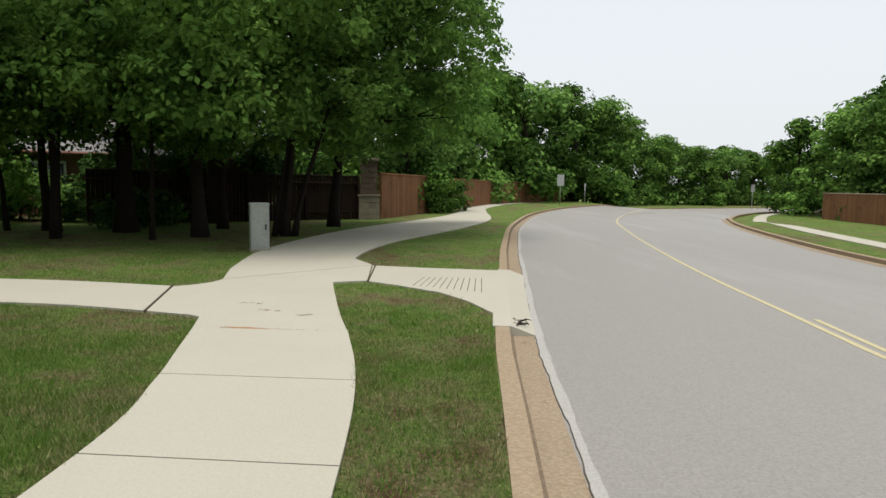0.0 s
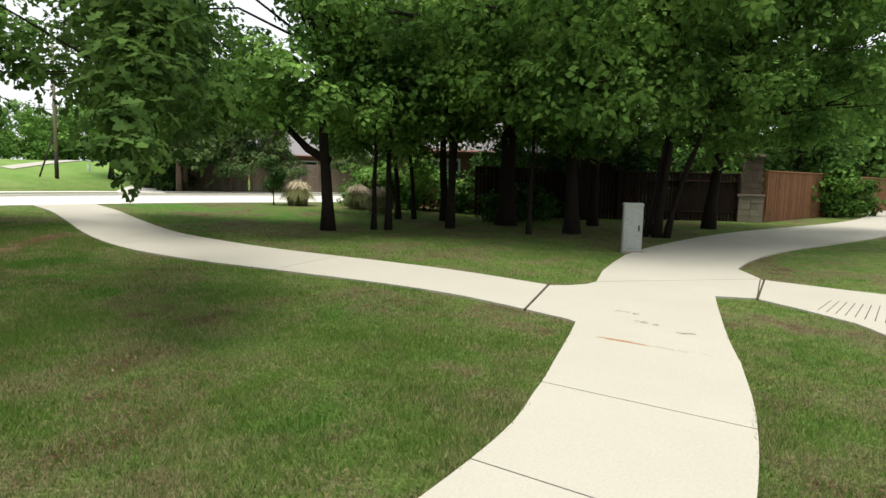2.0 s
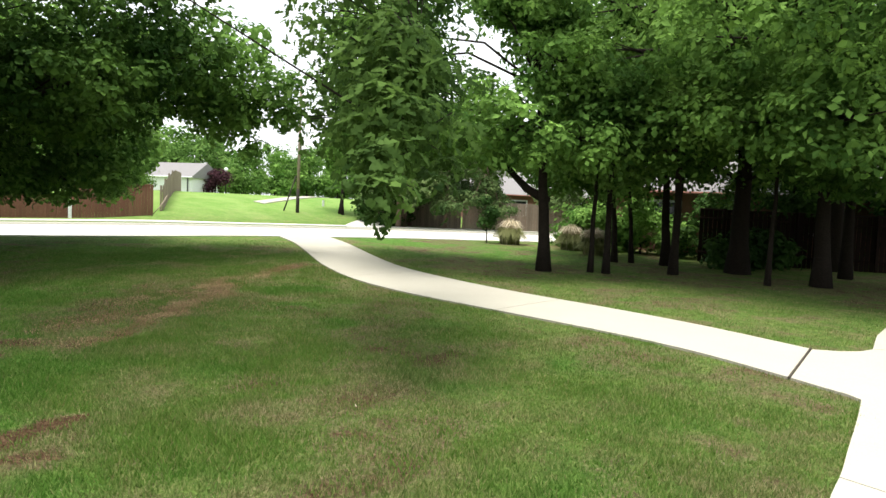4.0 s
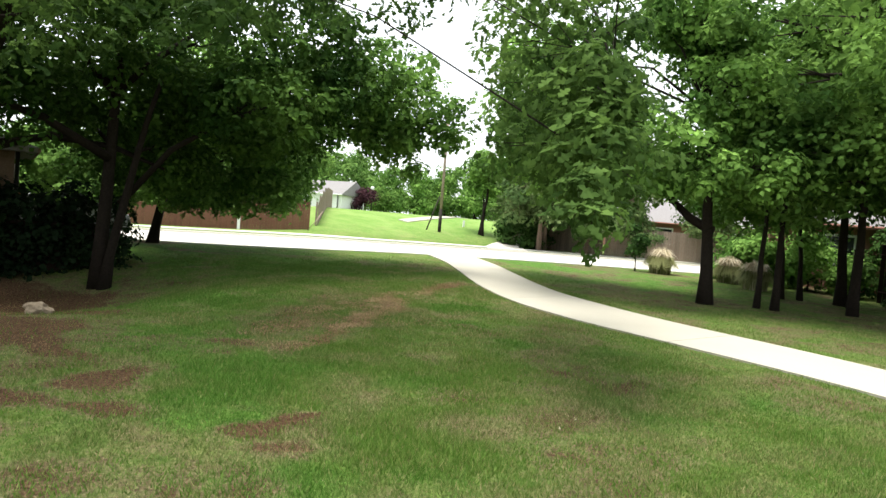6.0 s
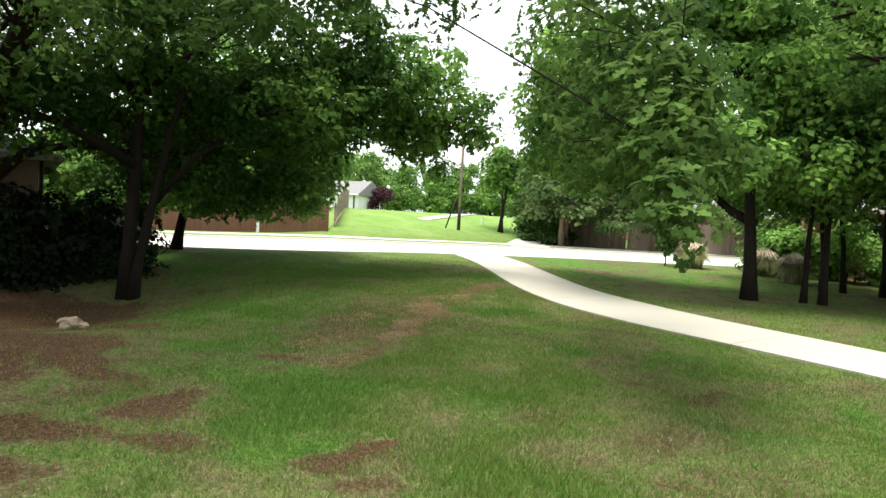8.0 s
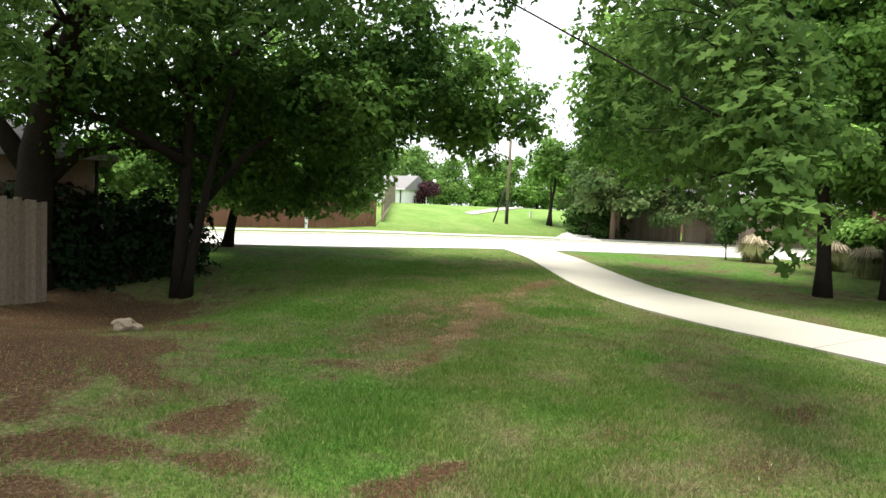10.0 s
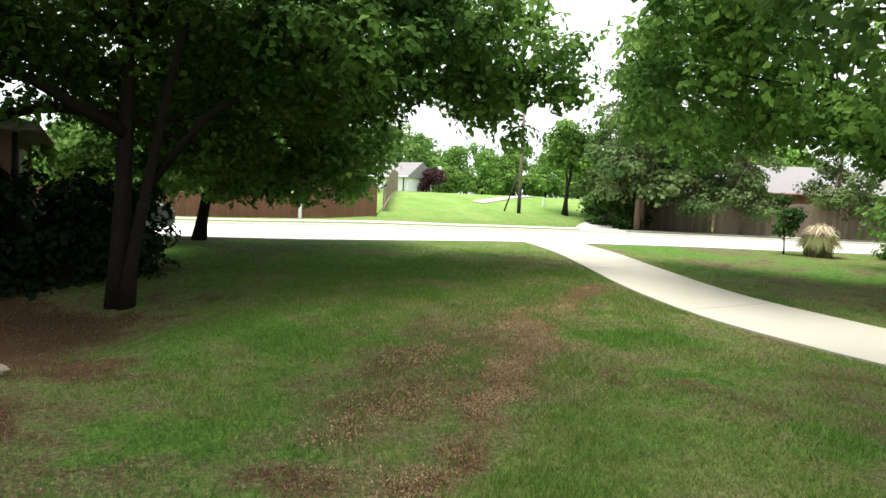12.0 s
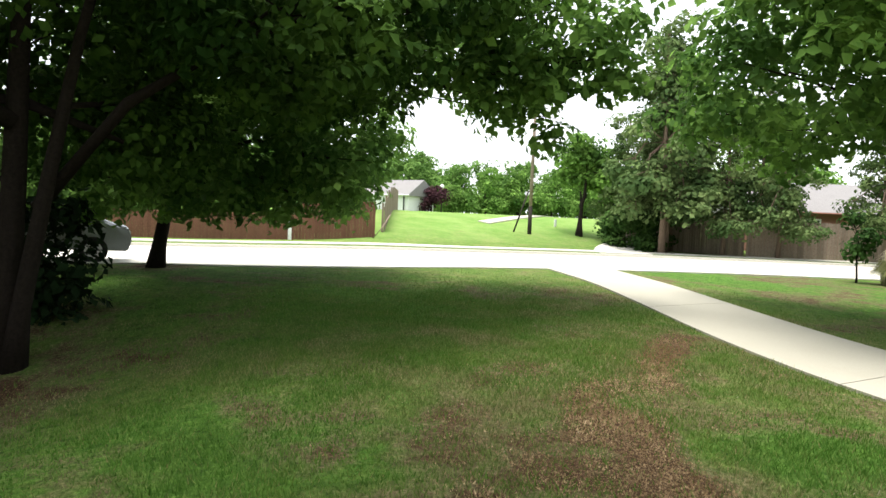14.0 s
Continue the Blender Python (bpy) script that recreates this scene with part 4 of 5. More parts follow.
tree(152, -24.4, 2.5, [stem(rng, 3.6, 0.17, (0.6, 0.7), 0.05)], verge, 46000, 0.14, LEAF_OAK, "leafy tree at the edge of the side street", "garden trees", droop=0.8)


# trees that line the road and close the distance; a few kinds, copied
def stock(seed, height, spread, count, size, material, label, group, bark=None):
    r = random.Random(seed)
    return tree(seed, 0, 0, [stem(r, height * 0.6, 0.025 * height, (r.uniform(-.4, .4), r.uniform(-.4, .4)))], round_crown(r, 22, spread, height * 0.03, height, (0, 0), 0.3), count, size, material, label, group, bark, z=0)


def plant(kinds, spots, seed):
    r = random.Random(seed)
    used = set()
    for x, y, s in spots:
        k = r.randrange(len(kinds))
        m = Matrix.Translation((x, y, gz(x, y) - 0.1)) @ Matrix.Rotation(r.uniform(0, 6.28), 4, "Z") @ Matrix.Scale(s, 4)
        if k not in used:
            used.add(k)
            kinds[k].matrix_basis = m
        else:
            c = copy_thing(kinds[k], pose(0, 0, 0))
            c.matrix_basis = m
    for k, t in enumerate(kinds):
        if k not in used:
            x, y, s = spots[0]
            t.matrix_basis = Matrix.Translation((x + 2.5, y + 6, gz(x, y) - 0.1))


ROADSIDE = [stock(201 + k, 11.0, 4.4, 5000, 0.355, m, "roadside tree with a full green crown", "trees along the road") for k, m in enumerate((LEAF_OAK, LEAF_DIM, LEAF_FAR))]
# x, y, height: the left bank of the bend, the low wood behind it, the right bank, and those out of sight round the place
spots = [(x, y, h / 11.0) for x, y, h in (
    (-5.2, 43, 9.1), (-3.0, 47, 9.8), (-7.7, 48, 10.1), (-1.6, 52, 10.4), (-5.2, 54, 11.1), (0.4, 57, 10.8), (2.4, 61, 12.1), (-1.7, 62, 12.2), (5.2, 65, 12.7), (1.8, 68, 13.2), (8.8, 69, 13.4), (8.0, 74, 13.8), (14.6, 73, 12.9), (17.5, 76, 11.9), (13.0, 79, 13.2), (21.0, 79.5, 10.4), (18.0, 84, 11.7),
    (26.5, 83, 8.6), (24, 86, 9.2), (25.5, 91, 10.0), (30.5, 86, 8.0), (34.5, 88, 7.8), (38.5, 90, 7.6), (42.5, 91, 7.4), (47, 92, 7.4), (51.5, 93, 7.2), (56, 94, 7.4), (61, 95, 7.6), (67, 96, 8), (28, 90, 8.6), (36, 95, 8.2), (44, 97, 8.0), (53, 99, 8.0), (33, 83.5, 7.4), (37, 86, 7.4), (41, 87.5, 7.2), (45, 88.5, 7.0), (49, 89.5, 7.0), (31, 92, 8.8), (40, 94.5, 8.4), (48, 96.5, 8.2),
    (33.2, 47.5, 10.5), (30.0, 45.0, 8.1), (31.0, 51.5, 8.5), (34.5, 54, 10.0), (30.6, 56.8, 8.3), (33.5, 61, 8.1), (40, 61.5, 8.0), (46, 65.5, 7.8), (54, 68.5, 8.0), (65, 71, 8.2), (39, 58, 11.0), (42, 50, 11.7), (37, 43, 11.0), (48, 58, 9.5), (31.5, 38, 9.3), (33, 31, 10.7),
    # those behind the grove are added to block sky light through it
    (25, 20, 9.9), (25, 12, 9.9), (25, 3, 11), (27, -8, 11), (27, -20, 11), (-5, 35.5, 9.9), (-10.5, 36, 9.9), (-19.5, 28.5, 8.2), (-21, 37, 9.9), (-2, 39.5, 8.0))]
r = random.Random(31)
plant(ROADSIDE, spots, 5)

FAR = [stock(211 + k, 9.0, 4.2, 3200, 0.40, m, "distant tree at the edge of the field", "trees beyond the field") for k, m in enumerate((LEAF_FAR, LEAF_BRIGHT, LEAF_OAK))]
spots = []
for k in range(25):
    a = 38 + k * 2.6
    for d, s in ((82 + r.uniform(-4, 4), 0.74), (93 + r.uniform(-4, 4), 0.92), (106 + r.uniform(-4, 4), 1.1)):
        if 50 < a < 66:
            s *= 0.8
        spots.append((-2 - d * math.sin(radians(a)), -1 + d * math.cos(radians(a)), s * r.uniform(0.85, 1.15)))
plant(FAR, spots, 6)

PINE = []
for k in range(3):
    rr = random.Random(40 + k)
    bl = []
    for j in range(20):
        t = j / 19
        a = j * 2.4
        w = 2.0 * (1 - 0.7 * t) * rr.uniform(0.4, 1.1)
        q = rr.uniform(0.6, 1.0) * (1.1 - 0.5 * t)
        bl.append((w * math.cos(a), w * math.sin(a), 1.7 + 7.2 * t, q, q, q * 0.55))
    PINE.append(tree(220 + k, 0, 0, [stem(rr, 9, 0.115, (0.2, 0.1), 0.06)], bl, 8000, 0.17, LEAF_PINE, "tall pine with soft grey-green needles", "pines by the street", BARK_PINE, z=0))
plant(PINE, [(-33.3, 26.0, 1.15), (-32.4, 24.9, 1.2), (-38.0, 27.4, 0.8), (-34.5, 27.5, 0.95), (-31.2, 27.6, 0.85), (-29.6, 29.4, 0.8), (-37, 29, 0.9), (-32.5, 31.5, 1.0), (-27.5, 33.6, 0.85), (-25, 37, 0.9), (-22, 44, 0.9)], 7)
r5 = random.Random(55)
tree(230, -39.6, 25.4, [stem(r5, 3.6, 0.15, (0.3, 0.2)), stem(r5, 3.6, 0.1, (-0.6, 0.2), 0.05, (0.25, 0))], round_crown(r5, 12, 2.3, 1.8, 6.0), 6000, 0.22, LEAF_OAK, "forked leafy tree on the rise beside the pines", "trees by the field")
tree(231, -56.0, 25.2, [stem(r5, 1.0, 0.06)], round_crown(r5, 8, 1.0, 0.4, 2.6), 2500, 0.16, LEAF_BRIGHT, "small round yellow-green tree on the lawn", "trees by the field")
tree(232, -54.2, 22.6, [stem(r5, 0.8, 0.05)], round_crown(r5, 8, 1.2, 0.1, 2.1), 2500, 0.16, LEAF_RED, "dark plum-coloured shrub beside the white house", "shrubs", category="shrub")
tree(233, -19.5, 19.4, [stem(r5, 1.5, 0.03)], round_crown(r5, 6, 0.42, 0.55, 1.9), 900, 0.1, LEAF_DEEP, "young staked tree on the grass by the street", "trees by the field")
# last four: added behind the dark fence to keep back light out
for k, (x, y, w, h, m) in enumerate(((-0.4, 36.5, 1.5, 2.6, LEAF_DIM), (0.3, 38.5, 1.4, 2.2, LEAF_DIM), (-14.6, 22.8, 1.6, 2.0, LEAF_BRIGHT), (-16.2, 22.3, 1.5, 1.8, LEAF_BRIGHT), (-10.5, 22.5, 1.6, 1.4, LEAF_DEEP), (-34.5, 25.6, 1.6, 2.4, LEAF_DEEP), (-36.2, 26.0, 1.4, 2.2, LEAF_DEEP), (-17.0, 22.5, 1.4, 1.5, LEAF_BRIGHT), (-5.2, 30.6, 1.9, 3.4, LEAF_DEEP), (-7.8, 28.6, 1.9, 3.2, LEAF_DEEP), (-10.2, 26.8, 1.9, 3.4, LEAF_DEEP), (-12.8, 25.0, 1.9, 3.0, LEAF_DEEP))):
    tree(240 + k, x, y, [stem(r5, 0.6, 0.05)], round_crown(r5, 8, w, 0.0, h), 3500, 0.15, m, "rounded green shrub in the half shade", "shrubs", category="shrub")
for k, (x, y, s, m) in enumerate(((-22.5, -12, 0.9, 0), (-20, -14, 1.0, 1), (-43, -1, 0.7, 2), (-43.5, 6, 0.6, 1), (-44, -8, 1.0, 0), (-38, -14, 1.0, 2), (-49, 3, 0.8, 1), (-44, 11, 0.45, 0), (-10, -12, 1.0, 1), (-2, -16, 1.1, 0), (-49, 14, 0.45, 1))):
    c = copy_thing(FAR[m], pose(0, 0, 0))
    c.matrix_basis = Matrix.Translation((x, y, gz(x, y) - 0.1)) @ Matrix.Rotation(k * 1.3, 4, "Z") @ Matrix.Scale(s, 4)
    c["label"], c["group"] = "leafy garden tree behind the houses", "garden trees"


# ---------------------------------------------------------------- fences, pillar, walls
def fence(name, a, b, height, board, material, label, gap=0.012, post_every=2.4, post_mat=None, cap=True):
    """A board fence from a to b: each board, rails behind, posts, a cap rail."""
    a, b = Vector(a), Vector(b)
    span = (b - a).length
    turn = math.atan2(b.y - a.y, b.x - a.x)
    root = tagged(new(name), label, "fence")
    root.matrix_basis = Matrix.Translation((a.x, a.y, 0)) @ Matrix.Rotation(turn, 4, "Z")
    n = max(1, int(span / board))
    r = random.Random(n)
    variants = []
    for k in range(4):
        bm = box(board - gap, 0.022, height - (0.02 if cap else r.uniform(-0.03, 0.03)), (0, 0, 0), 0.003)
        me = bpy.data.meshes.new("board")
        bm.to_mesh(me)
        bm.free()
        me.materials.append(material)
        variants.append(me)
    for i in range(n):
        s = (i + 0.5) * span / n
        p = a.lerp(b, s / span)
        put("board", variants[r.randrange(4)], root, Matrix.Translation((s, r.uniform(-0.004, 0.004), gz(p.x, p.y) + r.uniform(-0.01, 0.01))))
    for h in (0.35, height - 0.3):
        bm = tube([(s, 0.05, gz(*a.lerp(b, s / span)[:2]) + h) for s in np.linspace(0, span, 6)], [0.04] * 6, 4)
        part("rail", bm, post_mat or material, root)
    if cap:
        bm = tube([(s, 0.0, gz(*a.lerp(b, s / span)[:2]) + height) for s in np.linspace(0, span, 8)], [0.05] * 8, 4)
        part("cap_rail", bm, post_mat or material, root)
    s = 0.0
    while s <= span + 0.01:
        p = a.lerp(b, min(1, s / span))
        part("post", box(0.1, 0.1, height + 0.05, (s, 0.09, gz(p.x, p.y))), post_mat or material, root)
        s += post_every
    return root


fence("board_fence", (-3.7, 28.6), (-12.2, 22.6), 1.85, 0.145, WOOD_DARK, "dark board fence, its colour deepened for the grove's shade")
fence("board_fence", (-2.7, 29.2), (-0.75, 36.8), 2.0, 0.145, WOOD_RED, "red-brown cedar board fence beside a stone pillar")
fence("board_fence", (-0.6, 37.3), (4.4, 57.0), 1.95, 0.145, WOOD_RED, "red-brown cedar board fence along the footpath")
fence("board_fence", (4.5, 57.4), (15.0, 76.5), 1.95, 0.20, WOOD_RED, "red-brown cedar board fence along the footpath")
fence("board_fence", (27.4, 47.6), (25.6, 33.5), 1.85, 0.145, WOOD_RED, "red-brown board fence across the road with pale posts", post_mat=WOOD_GREY)
fence("board_fence", (-11.0, -6.2), (-17.55, -1.86), 2.0, 0.145, WOOD_GREY, "weathered grey board fence of the garden", cap=False)
fence("board_fence", (-38.9, 8.7), (-38.2, 12.5), 1.65, 0.145, WOOD_BROWN, "tall brown board fence beside the street", gap=0.002)
fence("board_fence", (-40.0, -8.0), (-38.9, 8.6), 1.15, 0.145, WOOD_BROWN, "low brown board fence beside the street", gap=0.002)
fence("board_fence", (-39.4, 13.4), (-52.0, 19.0), 1.4, 0.145, WOOD_GREY, "weathered grey fence up the side of the field", cap=False)
fence("board_fence", (-30.6, 28.6), (-25.4, 36.6), 1.75, 0.145, WOOD_GREY, "weathered grey board fence beyond the street", cap=False)
fence("board_fence", (-40.0, 27.6), (-30.75, 28.5), 1.75, 0.145, WOOD_GREY, "weathered board fence in the shade behind the pines", cap=False)
mark = thing("marker_post", -38.6, 8.55, gz(-38.6, 8.55), 0, "short white marker post before the brown fence", "post")
part("shaft", box(0.14, 0.14, 0.85, (0, 0, 0), 0.01), WHITE, mark)
mark = thing("leaning_pipe", -37.9, 12.4, gz(-37.9, 12.4), 0, "pale pipe leaning on the fence corner", "pipe")
part("shaft", tube([(0, -0.1, 0.0), (0.1, 0.35, 0.55), (0.0, 0.75, 1.15)], [0.03, 0.03, 0.03], 7), WOOD_GREY, mark)


def pillar():
    root = thing("stone_pillar", -3.25, 29.0, 0, 8, "square rough stone gate pillar with a pale pedestal and cap", "pillar")
    r = random.Random(3)
    z = 0.0
    for row in range(4):
        w = 0.92
        for side in range(4):
            for half in range(2):
                bm = box(w / 2 - 0.007, 0.16, 0.244, (0, 0, 0), 0.008)
                ob = part("stone", bm, STONE, root)
                ob.matrix_basis = Matrix.Rotation(side * math.pi / 2, 4, "Z") @ Matrix.Translation(((half - 0.5) * w / 2, -w / 2 + 0.08 + r.uniform(0, 0.015), z))
        z += 0.25
    part("ledge", box(1.0, 1.0, 0.09, (0, 0, z), 0.02), STONE, root)
    z += 0.09
    for row in range(6):
        w = 0.74
        for side in range(4):
            for half in range(2):
                bm = box(w / 2 - 0.007, 0.16, 0.234, (0, 0, 0), 0.008)
                ob = part("stone", bm, STONE_DARK, root)
                ob.matrix_basis = Matrix.Rotation(side * math.pi / 2, 4, "Z") @ Matrix.Translation(((half - 0.5) * w / 2, -w / 2 + 0.08 + r.uniform(0, 0.015), z))
        z += 0.24
    part("core", box(0.62, 0.62, z - 0.02, (0, 0, 0)), STONE_DARK, root)
    part("cap", box(0.88, 0.88, 0.12, (0, 0, z), 0.03), STONE, root)


pillar()


def cabinet():
    root = thing("utility_cabinet", -4.05, 14.55, -0.02, 22, "pale green metal utility cabinet on the grass", "utility box")
    part("body", box(0.40, 0.30, 0.98, (0, 0, 0.05), 0.012), BOX_PAINT, root)
    part("plinth", box(0.44, 0.34, 0.07, (0, 0, 0), 0.01), STONE, root)
    bm = box(0.43, 0.34, 0.07, (0, 0, 1.02), 0.02)
    part("lid", bm, BOX_PAINT, root, "rounded overhanging lid")
    part("door", box(0.34, 0.012, 0.82, (0, -0.156, 0.13), 0.004), BOX_PAINT, root)
    for x, z in ((-0.12, 0.3), (-0.12, 0.75), (0.13, 0.82), (0.13, 0.62), (0.13, 0.4)):
        part("bolt", tube([(x, -0.16, z), (x, -0.18, z)], [0.013, 0.011], 8), RUST, root, "rusty bolt head")
    part("handle", box(0.03, 0.03, 0.12, (0.12, -0.18, 0.5), 0.005), BLACK, root)


cabinet()


def road_sign(x, y, turn, height, w, h, label):
    root = thing("road_sign", x, y, gz(x, y), turn, label, "sign", "road signs")
    part("post", tube([(0, 0, 0), (0, 0, height)], [0.03, 0.03], 6), METAL, root)
    part("plate", box(w, 0.012, h, (0, -0.04, height - h), 0.004), METAL, root, "grey sheet metal back of the sign")
    for z in (0.12, h - 0.14):
        part("bracket", box(0.12, 0.03, 0.03, (0, -0.02, height - h + z)), METAL, root)


road_sign(10.0, 56.4, 12, 2.6, 0.62, 0.95, "grey back of a road sign leaning on its post")
road_sign(33, 70.5, 30, 2.6, 0.6, 0.8, "small road sign far along the bend")
road_sign(13.2, 61.5, 8, 1.9, 0.16, 0.3, "thin pale roadside post")


# ---------------------------------------------------------------- pole, lamp, far masts
root = thing("utility_pole", -39.65, 22.1, gz(-39.65, 22.1), 0, "tall wooden utility pole with a dark tarred foot and brace", "pole")
part("shaft", tube([(0, 0, 1.5), (0.05, 0, 8.6)], [0.105, 0.08], 10), POLE_WOOD, root)
part("foot", tube([(0, 0, -0.2), (0, 0, 1.55)], [0.12, 0.11], 10), POLE_TAR, root, "dark tarred foot of the pole")
part("brace", tube([(-0.5, -0.75, 0.0), (-0.08, -0.12, 2.4)], [0.05, 0.045], 8), POLE_TAR, root, "dark slanting brace")
root = thing("marker_post", -42.2, 25.6, gz(-42.2, 25.6), 0, "small white marker post in the grass", "post")
part("shaft", box(0.12, 0.12, 0.45, (0, 0, 0), 0.01), WHITE, root)
root = thing("garden_lamp", -55.4, 24.0, gz(-55.4, 24.0), 0, "black garden lamp post with a white globe", "lamp")
part("post", tube([(0, 0, 0), (0, 0, 1.9)], [0.07, 0.045], 8), BLACK, root)
bm = bmesh.new()
bmesh.ops.create_uvsphere(bm, u_segments=12, v_segments=8, radius=0.17, matrix=Matrix.Translation((0, 0, 2.05)))
part("globe", bm, GLOBE, root)
for k, (x, y, h) in enumerate(((-108, 61, 10), (-112, 65.5, 10.5), (-104, 62, 9))):
    root = thing("power_mast", x, y, gz(x, y), 0, "distant grey power mast above the trees", "mast", "power masts")
    part("shaft", tube([(0, 0, 0), (0, 0, h)], [0.25, 0.18], 6), METAL, root)
    part("crossarm", tube([(-2, -2.5, h - 1.6), (2, 2.5, h - 1.6)], [0.1, 0.1], 5), METAL, root)
    part("crossarm", tube([(-2, -2.5, h - 4.0), (2, 2.5, h - 4.0)], [0.1, 0.1], 5), METAL, root)


# ---------------------------------------------------------------- houses
def house(x, y, turn, lx, ly, wall_h, roof_h, wall_mat, label, gable=True, z=None, windows=((0.0, 1.0),)):
    root = thing("house", x, y, (gz(x, y) if z is None else z) - 0.05, turn, label, "house", "houses")
    bm = box(lx, ly, wall_h)
    part("wall", bm, wall_mat, root)
    o = min(0.45, 0.07 * ly)
    hx, hy = lx / 2 + o, ly / 2 + o
    e = wall_h - 0.05
    inset = 0 if gable else hy
    top = [(-hx + inset, 0, e + roof_h), (hx - inset, 0, e + roof_h)]
    v = [(-hx, -hy, e), (hx, -hy, e), (hx, hy, e), (-hx, hy, e), *top]
    v += [(a, b, c + 0.12) for a, b, c in v]
    f = [(0, 3, 2, 1), (6, 7, 11, 10), (8, 9, 10, 11), (7, 8, 11), (9, 6, 10), (0, 1, 7, 6), (1, 2, 8, 7), (2, 3, 9, 8), (3, 0, 6, 9)]
    put("roof", mesh_of("roof", v, f, SHINGLE), root)
    if gable:
        for s in (-1, 1):
            gx = s * lx / 2
            put("gable", mesh_of("gable", [(gx, -ly / 2, e), (gx, ly / 2, e), (gx, 0, e + roof_h * ly / 2 / hy), (gx - s * 0.12, -ly / 2, e), (gx - s * 0.12, ly / 2, e), (gx - s * 0.12, 0, e + roof_h * ly / 2 / hy)], [(0, 1, 2), (3, 5, 4), (0, 3, 4, 1), (1, 4, 5, 2), (2, 5, 3, 0)], wall_mat), root)
    for s in (-1, 1):
        part("gutter", tube([(-hx, s * hy, e + 0.05), (hx, s * hy, e + 0.05)], [0.06, 0.06], 6), wall_mat, root)
        part("downpipe", tube([(hx - 0.6, s * (ly / 2 + 0.06), 0), (hx - 0.6, s * (ly / 2 + 0.06), e)], [0.045, 0.045], 6), BLACK, root)
        for wx, wz in windows:
            w = put("window", None, root)
            w.matrix_basis = Matrix.Translation((wx, s * (ly / 2 + 0.02), wz))
            part("frame", box(1.3, 0.08, 1.2, (0, 0, 0), 0.01), WHITE, w)
            part("pane", box(1.1, 0.1, 1.0, (0, 0, 0.1)), GLASS, w)
    return root


house(-21.9, -5.5, 3, 5.2, 8.5, 2.4, 1.7, BRICK, "single-storey brick house with a grey hipped roof", False, windows=((0.3, 0.9),))
house(-56.0, 20.6, 30, 4.4, 3.2, 1.2, 1.15, WHITE, "white gabled house with a grey roof on the rise", True, windows=())
house(-35.5, 41.5, 60, 12, 8, 2.4, 1.9, BRICK_RED, "brick house with a grey roof beyond the street", True, windows=((-3, 0.9), (2.5, 0.9)))
house(-14.5, 30.0, 35, 11, 7, 2.5, 1.6, BRICK_RED, "red brick house glimpsed behind the grove", True, windows=((-3.2, 1.0), (2.6, 1.0)))
house(-116, 63.5, 20, 5, 4, 8.0, 0.8, SHINGLE, "pale grey distant building above the tree line", True, z=0, windows=((-1.2, 6.2), (1.2, 6.2)))


# ---------------------------------------------------------------- hedge, pampas, rock, car
def hedge():
    rg = np.random.default_rng(71)
    root = thing("hedge", -19.2, -1.7, gz(-18.6, -0.6) - 0.05, 103, "tall dark ivy-covered hedge beside the garden fence", "hedge")
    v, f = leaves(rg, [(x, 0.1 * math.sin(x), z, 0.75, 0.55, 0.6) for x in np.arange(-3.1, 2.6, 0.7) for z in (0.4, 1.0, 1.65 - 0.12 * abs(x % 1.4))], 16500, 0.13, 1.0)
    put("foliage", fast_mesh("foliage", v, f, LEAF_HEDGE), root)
    bm = bmesh.new()
    for x in np.arange(-2.7, 2.6, 0.6):
        tube([(x, 0, 0), (x + 0.1, 0.05, 0.8), (x - 0.05, 0, 1.6)], [0.05, 0.04, 0.015], 6, bm)
    part("stems", bm, BARK, root)
    # added dark sheet, in place of shade between the leaves
    part("backing", box(5.4, 0.12, 1.4, (-0.1, 0, 0.0)), WOOD_DARK, root, "dark sheet standing in for the shade inside the hedge")


hedge()


def pampas(seed, x, y, s, label):
    rg = np.random.default_rng(seed)
    root = thing("pampas_grass", x, y, gz(x, y) - 0.03, 0, label, "ornamental grass", "pampas clumps")

    def spray(n, reach, height, width, bend):
        a = rg.uniform(0, 2 * math.pi, n)
        q = rg.uniform(0.2, 1.0, n)
        d = np.c_[np.cos(a), np.sin(a), np.zeros(n)]
        side = np.c_[-np.sin(a), np.cos(a), np.zeros(n)] * width
        base = d * 0.42 * q[:, None]
        mid = d * (reach * 0.55 * q)[:, None] + np.c_[np.zeros((n, 2)), height * (0.55 + 0.25 * rg.random(n))]
        tip = d * (reach * q)[:, None] + np.c_[np.zeros((n, 2)), height * (1 - bend * q)]
        v = np.stack([base - side, base + side, mid + side, mid - side, tip], 1).reshape(-1, 3) * s
        i = np.arange(n)[:, None] * 5
        return v, np.concatenate([i + [0, 1, 2], i + [0, 2, 3], i + [3, 2, 4]], 1).reshape(-1, 3)
    v, f = spray(1400, 0.95, 0.95, 0.010, 0.88)
    put("blades", fast_mesh("blades", v, f, REED), root)
    v, f = spray(420, 0.75, 1.3, 0.014, 0.5)
    put("plumes", fast_mesh("plumes", v, f, STRAW), root)


pampas(81, -18.7, 19.9, 0.95, "pale feathery pampas grass clump on the lawn")
pampas(82, -14.6, 19.8, 0.9, "pampas grass clump at the edge of the grove")
pampas(83, -16.2, 20.6, 0.9, "pampas grass clump at the edge of the grove")

bm = bmesh.new()
bmesh.ops.create_icosphere(bm, subdivisions=3, radius=0.5)
